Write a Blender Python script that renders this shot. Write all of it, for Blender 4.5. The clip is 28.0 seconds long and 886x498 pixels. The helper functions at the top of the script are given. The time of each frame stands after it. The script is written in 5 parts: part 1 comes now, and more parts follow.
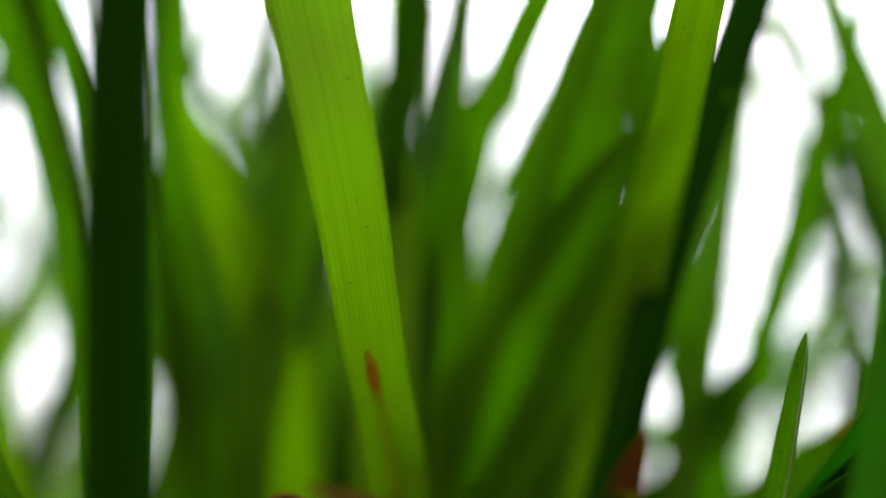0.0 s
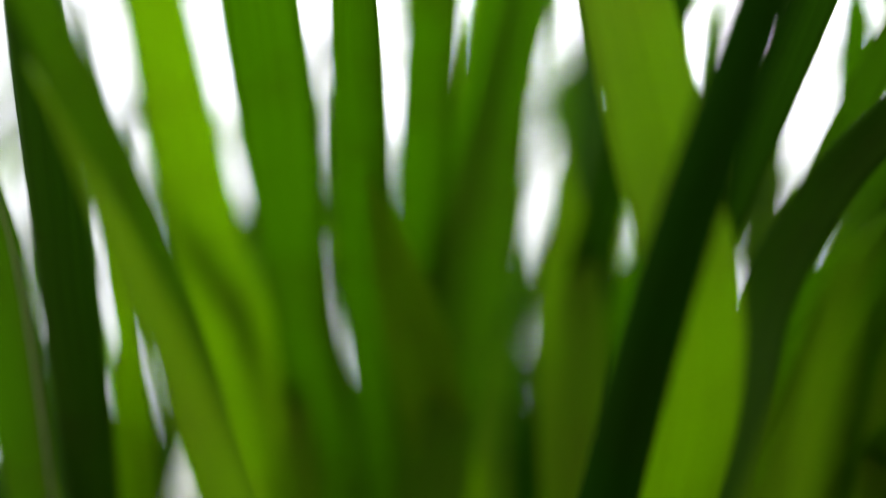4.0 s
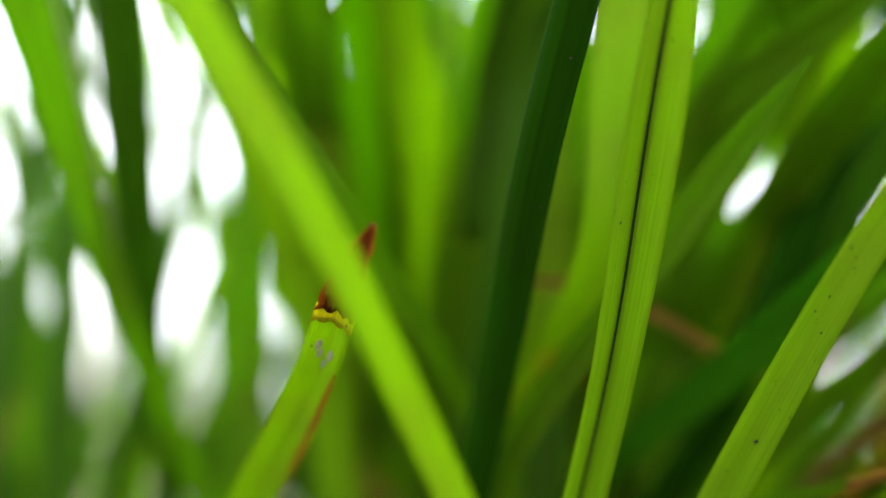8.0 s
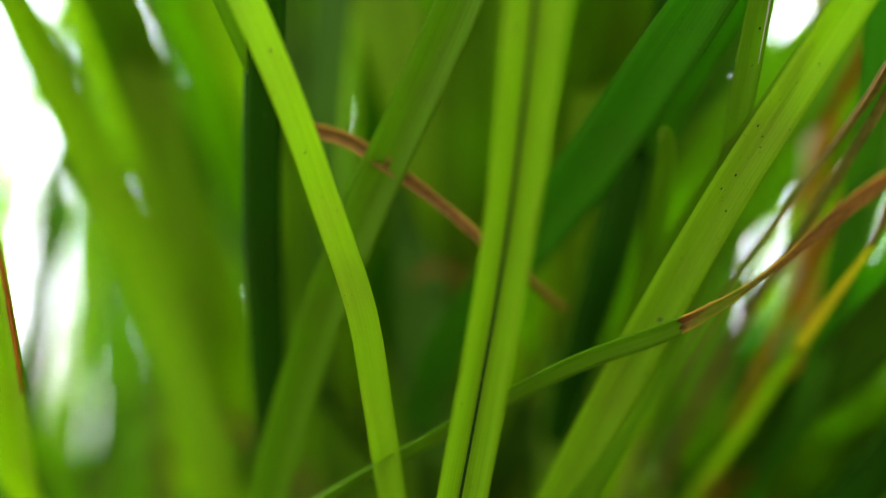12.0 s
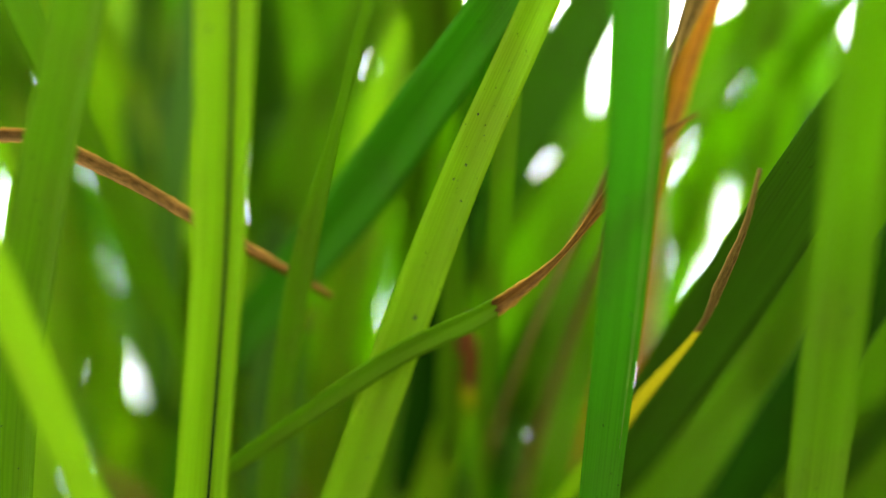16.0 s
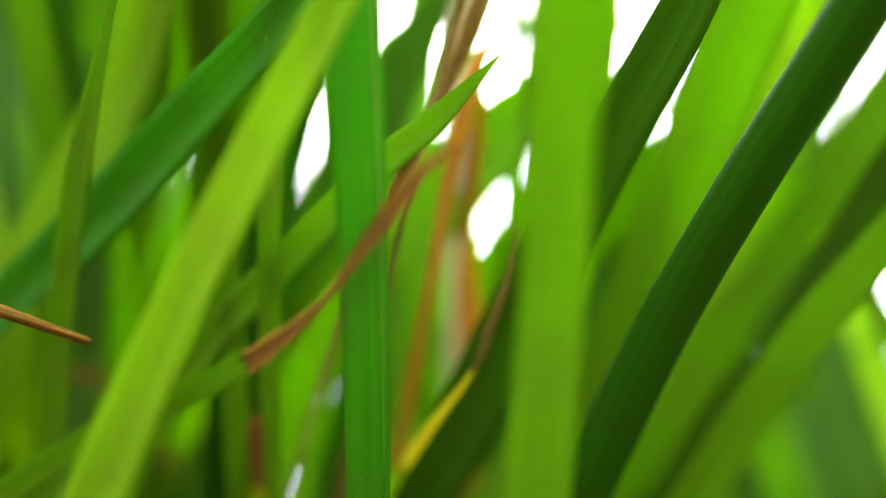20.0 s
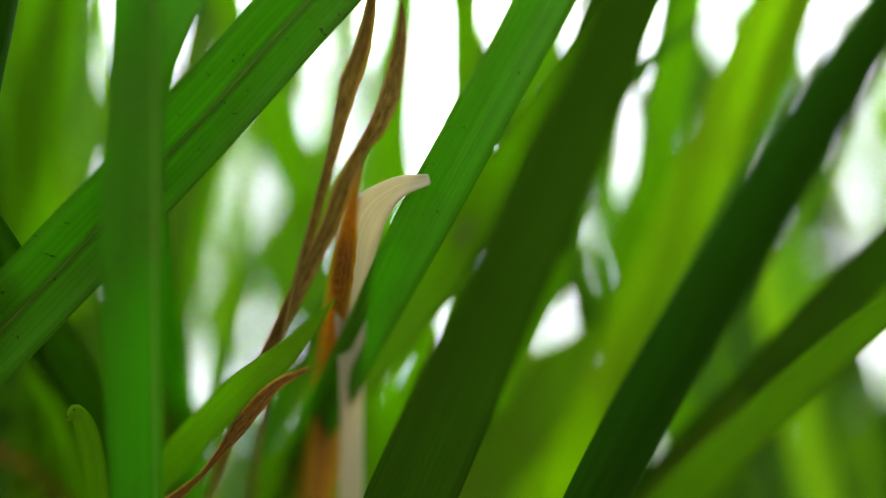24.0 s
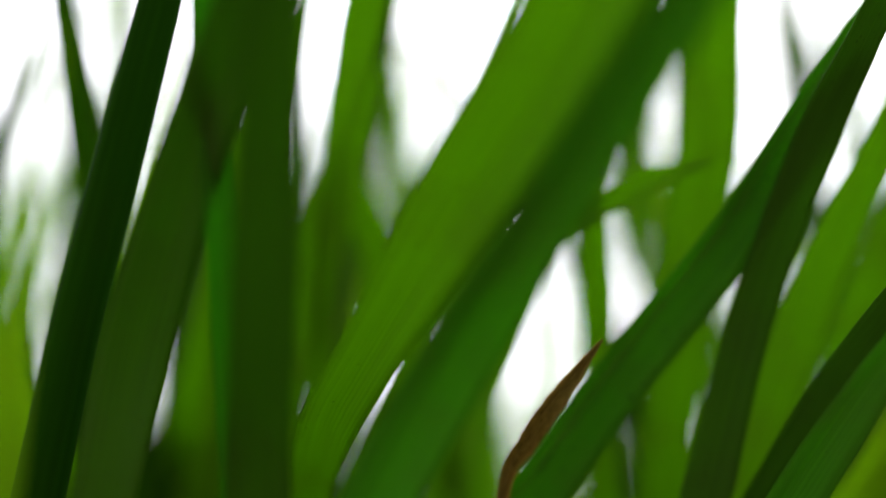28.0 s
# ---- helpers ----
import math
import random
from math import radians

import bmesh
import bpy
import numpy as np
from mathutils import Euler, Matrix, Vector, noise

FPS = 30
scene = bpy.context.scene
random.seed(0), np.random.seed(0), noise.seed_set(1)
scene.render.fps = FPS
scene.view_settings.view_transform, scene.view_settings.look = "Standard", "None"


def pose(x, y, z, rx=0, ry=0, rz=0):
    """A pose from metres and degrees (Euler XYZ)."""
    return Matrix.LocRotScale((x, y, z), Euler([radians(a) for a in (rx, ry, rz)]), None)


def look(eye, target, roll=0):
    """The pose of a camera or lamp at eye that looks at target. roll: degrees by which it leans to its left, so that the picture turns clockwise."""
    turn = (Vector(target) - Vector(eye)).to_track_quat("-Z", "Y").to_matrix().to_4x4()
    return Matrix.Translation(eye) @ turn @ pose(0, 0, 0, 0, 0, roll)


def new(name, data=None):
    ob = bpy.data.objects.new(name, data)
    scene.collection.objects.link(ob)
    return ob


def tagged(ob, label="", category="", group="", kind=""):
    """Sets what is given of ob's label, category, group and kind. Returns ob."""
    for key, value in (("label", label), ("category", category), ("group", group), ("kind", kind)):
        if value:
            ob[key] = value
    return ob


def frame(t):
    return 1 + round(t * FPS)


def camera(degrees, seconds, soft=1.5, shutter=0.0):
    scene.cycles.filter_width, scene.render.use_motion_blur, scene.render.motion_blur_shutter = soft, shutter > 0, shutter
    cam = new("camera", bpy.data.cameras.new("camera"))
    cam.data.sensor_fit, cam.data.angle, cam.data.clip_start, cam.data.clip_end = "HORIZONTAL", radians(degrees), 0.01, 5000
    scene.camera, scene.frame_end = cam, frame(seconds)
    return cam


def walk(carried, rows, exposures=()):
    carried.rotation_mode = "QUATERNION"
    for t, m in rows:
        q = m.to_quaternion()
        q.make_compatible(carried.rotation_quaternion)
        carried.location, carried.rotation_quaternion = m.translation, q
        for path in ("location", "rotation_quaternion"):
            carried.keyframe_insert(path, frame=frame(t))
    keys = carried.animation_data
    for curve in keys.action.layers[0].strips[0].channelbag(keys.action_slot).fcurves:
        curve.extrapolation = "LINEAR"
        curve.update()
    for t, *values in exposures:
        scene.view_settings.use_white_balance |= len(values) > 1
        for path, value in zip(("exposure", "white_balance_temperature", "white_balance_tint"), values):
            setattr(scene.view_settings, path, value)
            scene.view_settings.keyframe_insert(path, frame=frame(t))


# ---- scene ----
# ---- camera and its walk (centimetres and degrees, turned into metres) ----
cam = camera(62, 28.0, soft=1.3)
cam.data.dof.use_dof = True
cam.data.dof.focus_distance = 0.060
cam.data.dof.aperture_fstop = 5.6
CM = 0.01
ROWS = [
    (0, 0.732, -0.332, 12.542, 111.17, -6.26, 2.37),
    (0.5, 0.414, -0.228, 12.349, 113.72, -3.88, 0.99),
    (1, 0.181, 0.084, 12.550, 114.09, -1.11, 0.62),
    (1.5, -0.385, -0.354, 12.966, 110.55, 1.60, -1.10),
    (2, -0.996, -0.360, 13.471, 106.43, 3.83, -0.88),
    (2.5, -1.409, -0.410, 13.734, 104.75, 4.37, -1.03),
    (4.5, -2.084, 0.270, 13.429, 113.56, -5.57, 4.05),
    (5, -2.231, 0.172, 12.987, 111.37, -5.73, 3.97),
    (5.5, -2.133, 0.172, 12.441, 110.44, -5.50, 2.59),
    (6, -2.226, -0.408, 11.520, 111.80, -5.88, 0.80),
    (6.5, -2.216, -0.345, 11.121, 110.32, -4.08, 2.08),
    (7, -2.233, -0.293, 11.220, 107.16, -4.29, 2.39),
    (7.5, -2.086, -0.438, 11.364, 104.34, -4.00, 2.79),
    (8, -1.947, -0.567, 11.194, 102.91, -3.80, 1.11),
    (8.5, -1.934, -0.450, 11.028, 103.94, -2.74, -2.28),
    (9, -1.573, -0.472, 10.868, 103.10, -0.93, -1.49),
    (9.5, -1.250, -0.237, 10.586, 104.29, -0.16, -1.24),
    (10, -0.991, 0.005, 10.359, 104.44, 0.55, -0.69),
    (10.5, -0.646, 0.181, 10.210, 103.73, 0.65, -0.64),
    (11, -0.252, 0.366, 10.056, 104.77, 0.21, 0.09),
    (11.5, -0.221, 0.695, 10.103, 104.27, 0.61, -0.65),
    (12, 0.177, 1.004, 10.050, 103.89, 3.22, 2.73),
    (12.5, 0.438, 0.781, 9.937, 102.75, 2.81, 1.98),
    (14.5, 1.502, 0.846, 9.674, 105.55, 1.09, 2.65),
    (15, 1.629, 0.802, 9.716, 104.78, 1.30, 2.40),
    (15.5, 1.765, 0.839, 9.559, 106.46, 1.29, 2.23),
    (16, 2.043, 1.051, 9.356, 110.50, 1.36, 1.06),
    (16.5, 2.299, 1.175, 9.277, 112.72, 1.00, 1.19),
    (17, 2.484, 1.274, 9.223, 113.40, 0.71, 2.03),
    (17.5, 2.761, 1.269, 9.080, 115.05, 0.18, 2.44),
    (18, 2.922, 1.332, 9.003, 116.13, 0.28, 1.75),
    (18.5, 3.093, 1.313, 8.882, 117.00, 0.58, 0.49),
    (19, 2.940, 1.164, 8.809, 118.49, 3.12, -3.90),
    (19.5, 3.047, 1.179, 8.748, 118.24, 4.33, -5.02),
    (20, 3.148, 1.163, 9.014, 116.33, 5.15, -6.52),
    (20.5, 3.229, 1.193, 9.207, 114.80, 5.59, -7.89),
    (21, 3.760, 1.507, 10.195, 112.09, 5.88, -7.43),
    (21.5, 3.745, 1.543, 10.764, 109.24, 5.03, -9.37),
    (23.5, 4.464, 0.444, 10.966, 108.01, 4.12, -6.43),
    (24, 4.420, 0.324, 11.434, 107.87, 3.94, -7.16),
    (24.5, 4.696, 0.257, 11.720, 110.22, 2.66, -3.90),
    (25, 4.788, 0.335, 11.957, 112.89, 0.53, -0.25),
    (25.5, 5.279, 0.162, 12.320, 114.68, -2.33, 5.10),
    (26, 4.875, -0.182, 12.909, 114.98, -1.65, 2.68),
    (26.5, 4.471, -0.363, 13.844, 110.66, -2.81, 0.30),
    (27, 4.466, -0.695, 14.569, 107.89, -1.45, 1.82),
    (27.5, 4.325, -1.091, 15.195, 107.92, -0.43, 1.43),
    (28, 4.080, -1.562, 15.713, 108.90, 0.63, 0.17),
]
walk(cam, [(t, pose(x * CM, y * CM, z * CM, rx, ry, rz)) for t, x, y, z, rx, ry, rz in ROWS],
     exposures=[(0.0, 1.9), (1.0, 1.7), (2.0, 1.7), (5.0, 1.4), (6.0, 1.85), (7.0, 2.25), (8.0, 3.05), (10.0, 3.1), (12.0, 3.3), (15.0, 3.35), (16.0, 3.85), (17.0, 3.8), (20.0, 3.85), (21.5, 3.4), (24.0, 2.85), (25.0, 2.65), (26.0, 2.1), (27.0, 2.2), (28.0, 1.55)])

# ---- light: bright overcast sky, soft sun behind the leaves ----
world = bpy.data.worlds.new("overcast_sky")
scene.world = world
world.use_nodes = True
wn, wl = world.node_tree.nodes, world.node_tree.links
sky = wn.new("ShaderNodeTexSky")
sky.sky_type = "NISHITA"
sky.sun_disc = False
sky.sun_elevation, sky.sun_rotation = radians(58), radians(12)
sky.air_density, sky.dust_density = 1.0, 4.0
pale = wn.new("ShaderNodeHueSaturation")
pale.inputs["Saturation"].default_value = 0.12
wl.new(sky.outputs[0], pale.inputs["Color"])
wl.new(pale.outputs[0], wn["Background"].inputs["Color"])
wn["Background"].inputs["Strength"].default_value = 0.15
sun = new("sun", bpy.data.lights.new("sun", "SUN"))
sun.data.energy, sun.data.angle, sun.data.color = 1.5, radians(25), (1.0, 0.97, 0.9)
sun.matrix_world = look((0.1, 0.5, 0.9), (0, 0, 0))


# ---- materials ----
class Graph:
    """A short way to write node materials."""

    def __init__(self, name):
        self.mat = bpy.data.materials.new(name)
        self.mat.use_nodes = True
        self.n, self.l = self.mat.node_tree.nodes, self.mat.node_tree.links
        self.bsdf, self.out = self.n["Principled BSDF"], self.n["Material Output"]

    def add(self, kind, **inputs):
        node = self.n.new("ShaderNode" + kind)
        for key, value in inputs.items():
            self.put(node.inputs[key.replace("_", " ")], value)
        return node

    def put(self, socket, value):
        if isinstance(value, bpy.types.NodeSocket):
            self.l.new(value, socket)
        else:
            socket.default_value = value

    def math(self, op, a, b=0.0):
        node = self.n.new("ShaderNodeMath")
        node.operation = op
        self.put(node.inputs[0], a)
        self.put(node.inputs[1], b)
        return node.outputs[0]

    def mix(self, fac, a, b):
        node = self.n.new("ShaderNodeMix")
        node.data_type = "RGBA"
        self.put(node.inputs["Factor"], fac)
        self.put(node.inputs["A"], a if isinstance(a, bpy.types.NodeSocket) else (*a, 1))
        self.put(node.inputs["B"], b if isinstance(b, bpy.types.NodeSocket) else (*b, 1))
        return node.outputs["Result"]

    def ramp(self, fac, low, high):
        node = self.n.new("ShaderNodeMapRange")
        self.put(node.inputs[0], fac)
        node.inputs[1].default_value, node.inputs[2].default_value = low, high
        return node.outputs[0]

    def noise(self, vector, scale, detail=4.0, rough=0.55):
        node = self.add("TexNoise", Scale=scale, Detail=detail, Roughness=rough)
        self.l.new(vector, node.inputs["Vector"])
        return node.outputs[0]


def leaf(name, base, through_colour, old, share=0.5, rough=0.5, stain=0.25, shine=0.07, worn=None):
    """A living or dry leaf: fine veins along it, streaks, stains and specks; light passes through it.
    worn: the edge colour of a withered leaf, which is crumpled and blotched."""
    g = Graph(name)
    uv = g.add("UVMap").outputs[0]
    parts = g.add("SeparateXYZ", Vector=uv)
    u, v = parts.outputs[0], parts.outputs[1]
    shift = g.math("MULTIPLY", g.add("ObjectInfo").outputs["Random"], 40.0)
    flow = g.add("CombineXYZ", X=g.math("MULTIPLY", u, 16.0), Y=g.math("ADD", g.math("MULTIPLY", v, 0.35), shift), Z=shift).outputs[0]
    spot = g.add("CombineXYZ", X=g.math("MULTIPLY", u, 0.5), Y=g.math("ADD", v, shift), Z=shift).outputs[0]
    streak = g.noise(flow, 1.0, 6.0, 0.65)
    cloud = g.noise(spot, 0.9, 3.0)
    vein = g.math("ABSOLUTE", g.math("SINE", g.math("MULTIPLY", u, 44.0)))
    fine = g.noise(spot, 22.0, 2.0)
    dirt = g.math("MULTIPLY", g.ramp(fine, 0.69, 0.74), g.ramp(cloud, 0.42, 0.6))
    stained = g.math("MULTIPLY", g.ramp(cloud, 0.5, 0.72), stain)
    tone = g.math("ADD", g.math("MULTIPLY", streak, 0.75), g.math("MULTIPLY", vein, 0.11))
    tone = g.ramp(tone, 0.2, 0.8)
    low, high = 0.62, 1.3
    if worn:
        crumple = g.noise(spot, 12.0, 5.0, 0.6)
        tone = g.ramp(g.math("ADD", g.math("MULTIPLY", streak, 0.55), g.math("MULTIPLY", crumple, 0.45)), 0.38, 0.62)
        low, high = 0.3, 1.5
    dark = tuple(c * low for c in base)
    light = tuple(min(1.0, c * high) for c in base)
    colour = g.mix(stained, g.mix(tone, dark, light), old)
    colour = g.mix(g.math("MULTIPLY", dirt, 0.8), colour, (0.02, 0.014, 0.006))
    glow_dark = tuple(c * (low + 0.04) for c in through_colour)
    glow = g.mix(stained, g.mix(tone, glow_dark, through_colour), old)
    if worn:
        rim = g.math("MULTIPLY", g.ramp(g.math("ABSOLUTE", g.math("SUBTRACT", g.math("MULTIPLY", u, 2.0), 1.0)), 0.6, 0.95), g.ramp(cloud, 0.35, 0.55))
        colour, glow = g.mix(rim, colour, worn), g.mix(rim, glow, worn)
    glow = g.mix(g.math("MULTIPLY", dirt, 0.8), glow, (0.02, 0.012, 0.005))
    g.put(g.bsdf.inputs["Base Color"], colour)
    g.put(g.bsdf.inputs["Roughness"], g.math("ADD", rough - 0.08, g.math("MULTIPLY", streak, 0.2)))
    g.bsdf.inputs["Specular IOR Level"].default_value = shine
    bump = g.add("Bump", Strength=0.9 if worn else 0.22, Distance=0.0003 if worn else 0.00012, Height=crumple if worn else g.math("ADD", g.math("MULTIPLY", vein, 0.7), streak))
    g.l.new(bump.outputs[0], g.bsdf.inputs["Normal"])
    thin = g.add("BsdfTranslucent", Color=glow)
    g.l.new(bump.outputs[0], thin.inputs["Normal"])
    both = g.add("MixShader", Fac=share)
    g.l.new(g.bsdf.outputs[0], both.inputs[1])
    g.l.new(thin.outputs[0], both.inputs[2])
    g.l.new(both.outputs[0], g.out.inputs["Surface"])
    return g.mat


def plain(name, base, second, scale, rough=0.8, bump=0.3, depth=0.0003):
    """An opaque surface, mottled at two scales."""
    g = Graph(name)
    place = g.add("TexCoord").outputs["Object"]
    big, small = g.noise(place, scale, 5.0), g.noise(place, scale * 9, 4.0)
    both = g.math("ADD", g.math("MULTIPLY", big, 0.65), g.math("MULTIPLY", small, 0.35))
    g.put(g.bsdf.inputs["Base Color"], g.mix(g.ramp(both, 0.3, 0.7), base, second))
    g.bsdf.inputs["Roughness"].default_value = rough
    g.bsdf.inputs["Specular IOR Level"].default_value = 0.3
    g.l.new(g.add("Bump", Strength=bump, Distance=depth, Height=both).outputs[0], g.bsdf.inputs["Normal"])
    return g.mat


MATS = {
    "green": leaf("leaf_green", (0.085, 0.20, 0.004), (0.29, 0.56, 0.001), (0.12, 0.13, 0.02)),
    "bright": leaf("leaf_bright", (0.155, 0.30, 0.008), (0.47, 0.74, 0.003), (0.22, 0.22, 0.03), share=0.58),
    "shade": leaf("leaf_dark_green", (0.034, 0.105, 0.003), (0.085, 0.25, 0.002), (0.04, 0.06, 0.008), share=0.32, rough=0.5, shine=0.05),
    "fresh": leaf("leaf_fresh_green", (0.055, 0.185, 0.008), (0.17, 0.50, 0.004), (0.08, 0.12, 0.02), share=0.48, rough=0.45),
    "lime": leaf("leaf_lime", (0.20, 0.40, 0.008), (0.53, 0.80, 0.006), (0.3, 0.28, 0.03), share=0.6),
    "deep": leaf("leaf_deep", (0.040, 0.112, 0.004), (0.12, 0.30, 0.002), (0.045, 0.065, 0.012), share=0.4),
    "blue": leaf("leaf_blue_green", (0.045, 0.135, 0.012), (0.12, 0.36, 0.006), (0.06, 0.10, 0.02), share=0.45, rough=0.45),
    "emerald": leaf("leaf_emerald", (0.04, 0.17, 0.004), (0.12, 0.46, 0.002), (0.07, 0.11, 0.02), share=0.5, rough=0.5, shine=0.06),
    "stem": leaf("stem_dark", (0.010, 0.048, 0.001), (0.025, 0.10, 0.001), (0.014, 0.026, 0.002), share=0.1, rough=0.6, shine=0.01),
    "rust": leaf("rust_brown", (0.13, 0.040, 0.008), (0.42, 0.11, 0.006), (0.05, 0.018, 0.008), share=0.4, rough=0.7, worn=(0.45, 0.15, 0.01)),
    "yellow": leaf("leaf_yellow", (0.56, 0.53, 0.015), (0.86, 0.84, 0.012), (0.5, 0.36, 0.02), share=0.5, rough=0.55),
    "orange": leaf("leaf_orange", (0.40, 0.22, 0.03), (0.72, 0.38, 0.03), (0.26, 0.13, 0.05), share=0.5, rough=0.6, stain=0.6, worn=(0.62, 0.42, 0.02)),
    "dry": leaf("leaf_dry_brown", (0.17, 0.125, 0.030), (0.30, 0.21, 0.040), (0.10, 0.065, 0.015), share=0.45, rough=0.85, stain=0.7, worn=(0.40, 0.27, 0.06)),
    "straw": leaf("leaf_dry_straw", (0.18, 0.10, 0.02), (0.34, 0.185, 0.018), (0.08, 0.04, 0.012), share=0.4, rough=0.85, stain=0.6, worn=(0.50, 0.28, 0.04)),
    "pale": leaf("leaf_pale_dry", (0.52, 0.49, 0.33), (0.70, 0.66, 0.42), (0.42, 0.32, 0.14), share=0.45, rough=0.8),
    "rib": leaf("midrib_pale", (0.13, 0.28, 0.03), (0.30, 0.55, 0.03), (0.15, 0.18, 0.03), share=0.4),
    # Painted shade: the dark down in the fold, as a leaf colour.
    "groove": leaf("groove_shade_green", (0.012, 0.045, 0.003), (0.03, 0.10, 0.003), (0.02, 0.035, 0.005), share=0.25, rough=0.6),
    "spot": leaf("rust_spot_brown", (0.62, 0.24, 0.015), (0.90, 0.34, 0.015), (0.30, 0.09, 0.01), share=0.15, rough=0.7),
    "redtip": leaf("leaf_red_brown", (0.30, 0.11, 0.05), (0.55, 0.17, 0.06), (0.16, 0.06, 0.03), share=0.4, rough=0.75, worn=(0.45, 0.22, 0.06)),
    "speck": plain("dark_speck", (0.015, 0.012, 0.006), (0.04, 0.03, 0.015), 3000),
    "crust": plain("white_crust", (0.45, 0.45, 0.36), (0.2, 0.22, 0.12), 2500, 0.9, 0.8),
    "soil": plain("soil", (0.05, 0.035, 0.022), (0.11, 0.08, 0.05), 40, 0.95, 0.8, 0.004),
    "twig": plain("twig_bark", (0.09, 0.07, 0.05), (0.16, 0.12, 0.09), 60, 0.9, 0.6, 0.002),
    "bush": leaf("bush_leaf", (0.07, 0.14, 0.03), (0.16, 0.32, 0.03), (0.1, 0.13, 0.04), share=0.45),
}

# ---- blades, stems and their parts ----
TILT = radians(20)
AHEAD = Vector((0, math.cos(TILT), math.sin(TILT)))


def tuft(x, y, label):
    """A clump of grass, at its root; its blades are its parts."""
    ob = new("grass_tuft")
    ob.empty_display_size = 0.01
    ob.location = (x * CM, y * CM, 0)
    return tagged(ob, label, "grass", "grass tufts")


FRONT = [(-4.0, tuft(-6, 9, "tuft of broad green grass beside tall stems")), (-0.5, tuft(-2, 9, "grass tuft with lime-green and brown-tipped blades")),
         (2.5, tuft(1, 9, "grass tuft with folded blades and curled dry ones")), (5.5, tuft(4, 9, "green grass tuft with withered brown and orange blades")),
         (99.0, tuft(8, 10, "grass tuft with dark leaning stems"))]


def spline(points, steps):
    """A smooth line through points (x, y, z, width), as rows of the same."""
    p = [np.array(q, float) for q in points]
    p = [2 * p[0] - p[1]] + p + [2 * p[-1] - p[-2]]
    rows = []
    for a, b, c, d in zip(p, p[1:], p[2:], p[3:]):
        for k in range(steps):
            s = k / steps
            rows.append(0.5 * (2 * b + (c - a) * s + (2 * a - 5 * b + 4 * c - d) * s * s + (3 * b - a - 3 * c + d) * s ** 3))
    rows.append(p[-2])
    return np.array(rows)


def whole(points, tip, root, rng, rise, drop, back):
    """The blade's line from its tip to the ground, in metres: the given stretch, drawn out upward to a tip and downward to the root."""
    rows = spline([(x * CM, y * CM, z * CM, w * 0.001) for x, y, z, w in points], 9)
    rows[:, 3] = np.maximum(rows[:, 3], 0.0002)
    top, end = [], []
    if not tip:
        way = rows[0, :3] - rows[2, :3]
        way /= np.linalg.norm(way) + 1e-9
        here, w = rows[0].copy(), rows[0, 3]
        n, far = 10, rise * CM
        for k in range(1, n + 1):
            way = way + np.array([0, 0.0, -0.015])
            way /= np.linalg.norm(way)
            here = here + np.append(way * far / n, 0)
            here[3] = w * max(0.03, 1 - (k / n) ** 1.6)
            top.append(here.copy())
    if root:
        way = rows[-1, :3] - rows[-4, :3]
        way /= np.linalg.norm(way) + 1e-9
        for k in range(1, 4):
            end.append(np.append(rows[-1, :3] + way * drop * CM * k / 3, rows[-1, 3]))
        a, w = end[-1][:3], rows[-1, 3]
        foot = np.array([a[0] + min(0.04, max(-0.04, way[0] * 0.06)), max(a[1] + 0.07, 0.145) + back * CM + rng.uniform(0, 0.03), -0.003])
        reach = np.linalg.norm(foot - a)
        c1, c2 = a + way * (0.05 if back else 0.12) * reach, foot + np.array([0, -0.008, 0.6 * reach])
        for k in range(1, 17):
            s = k / 16
            p = a * (1 - s) ** 3 + c1 * 3 * s * (1 - s) ** 2 + c2 * 3 * s * s * (1 - s) + foot * s ** 3
            end.append(np.append(p, w * (1 - 0.25 * s)))
    first = len(top)
    rows = np.array(top[::-1] + list(rows) + end)
    return rows, first, first + 9 * (len(points) - 1)


def frames_of(rows, turn, twist):
    """Across and outward at each row; turn: degrees by which the blade is turned about its line; twist: more of that per cm."""
    line = rows[:, :3]
    along = np.gradient(line, axis=0)
    along /= np.linalg.norm(along, axis=1)[:, None] + 1e-12
    run = np.r_[0, np.cumsum(np.linalg.norm(np.diff(line, axis=0), axis=1))]
    out = []
    for k in range(len(rows)):
        t = Vector(along[k])
        w = t.cross(AHEAD)
        w.normalize()
        n = w.cross(t)
        a = radians(turn + twist * run[k] / CM)
        out.append((w * math.cos(a) + n * math.sin(a), n * math.cos(a) - w * math.sin(a)))
    return out, run


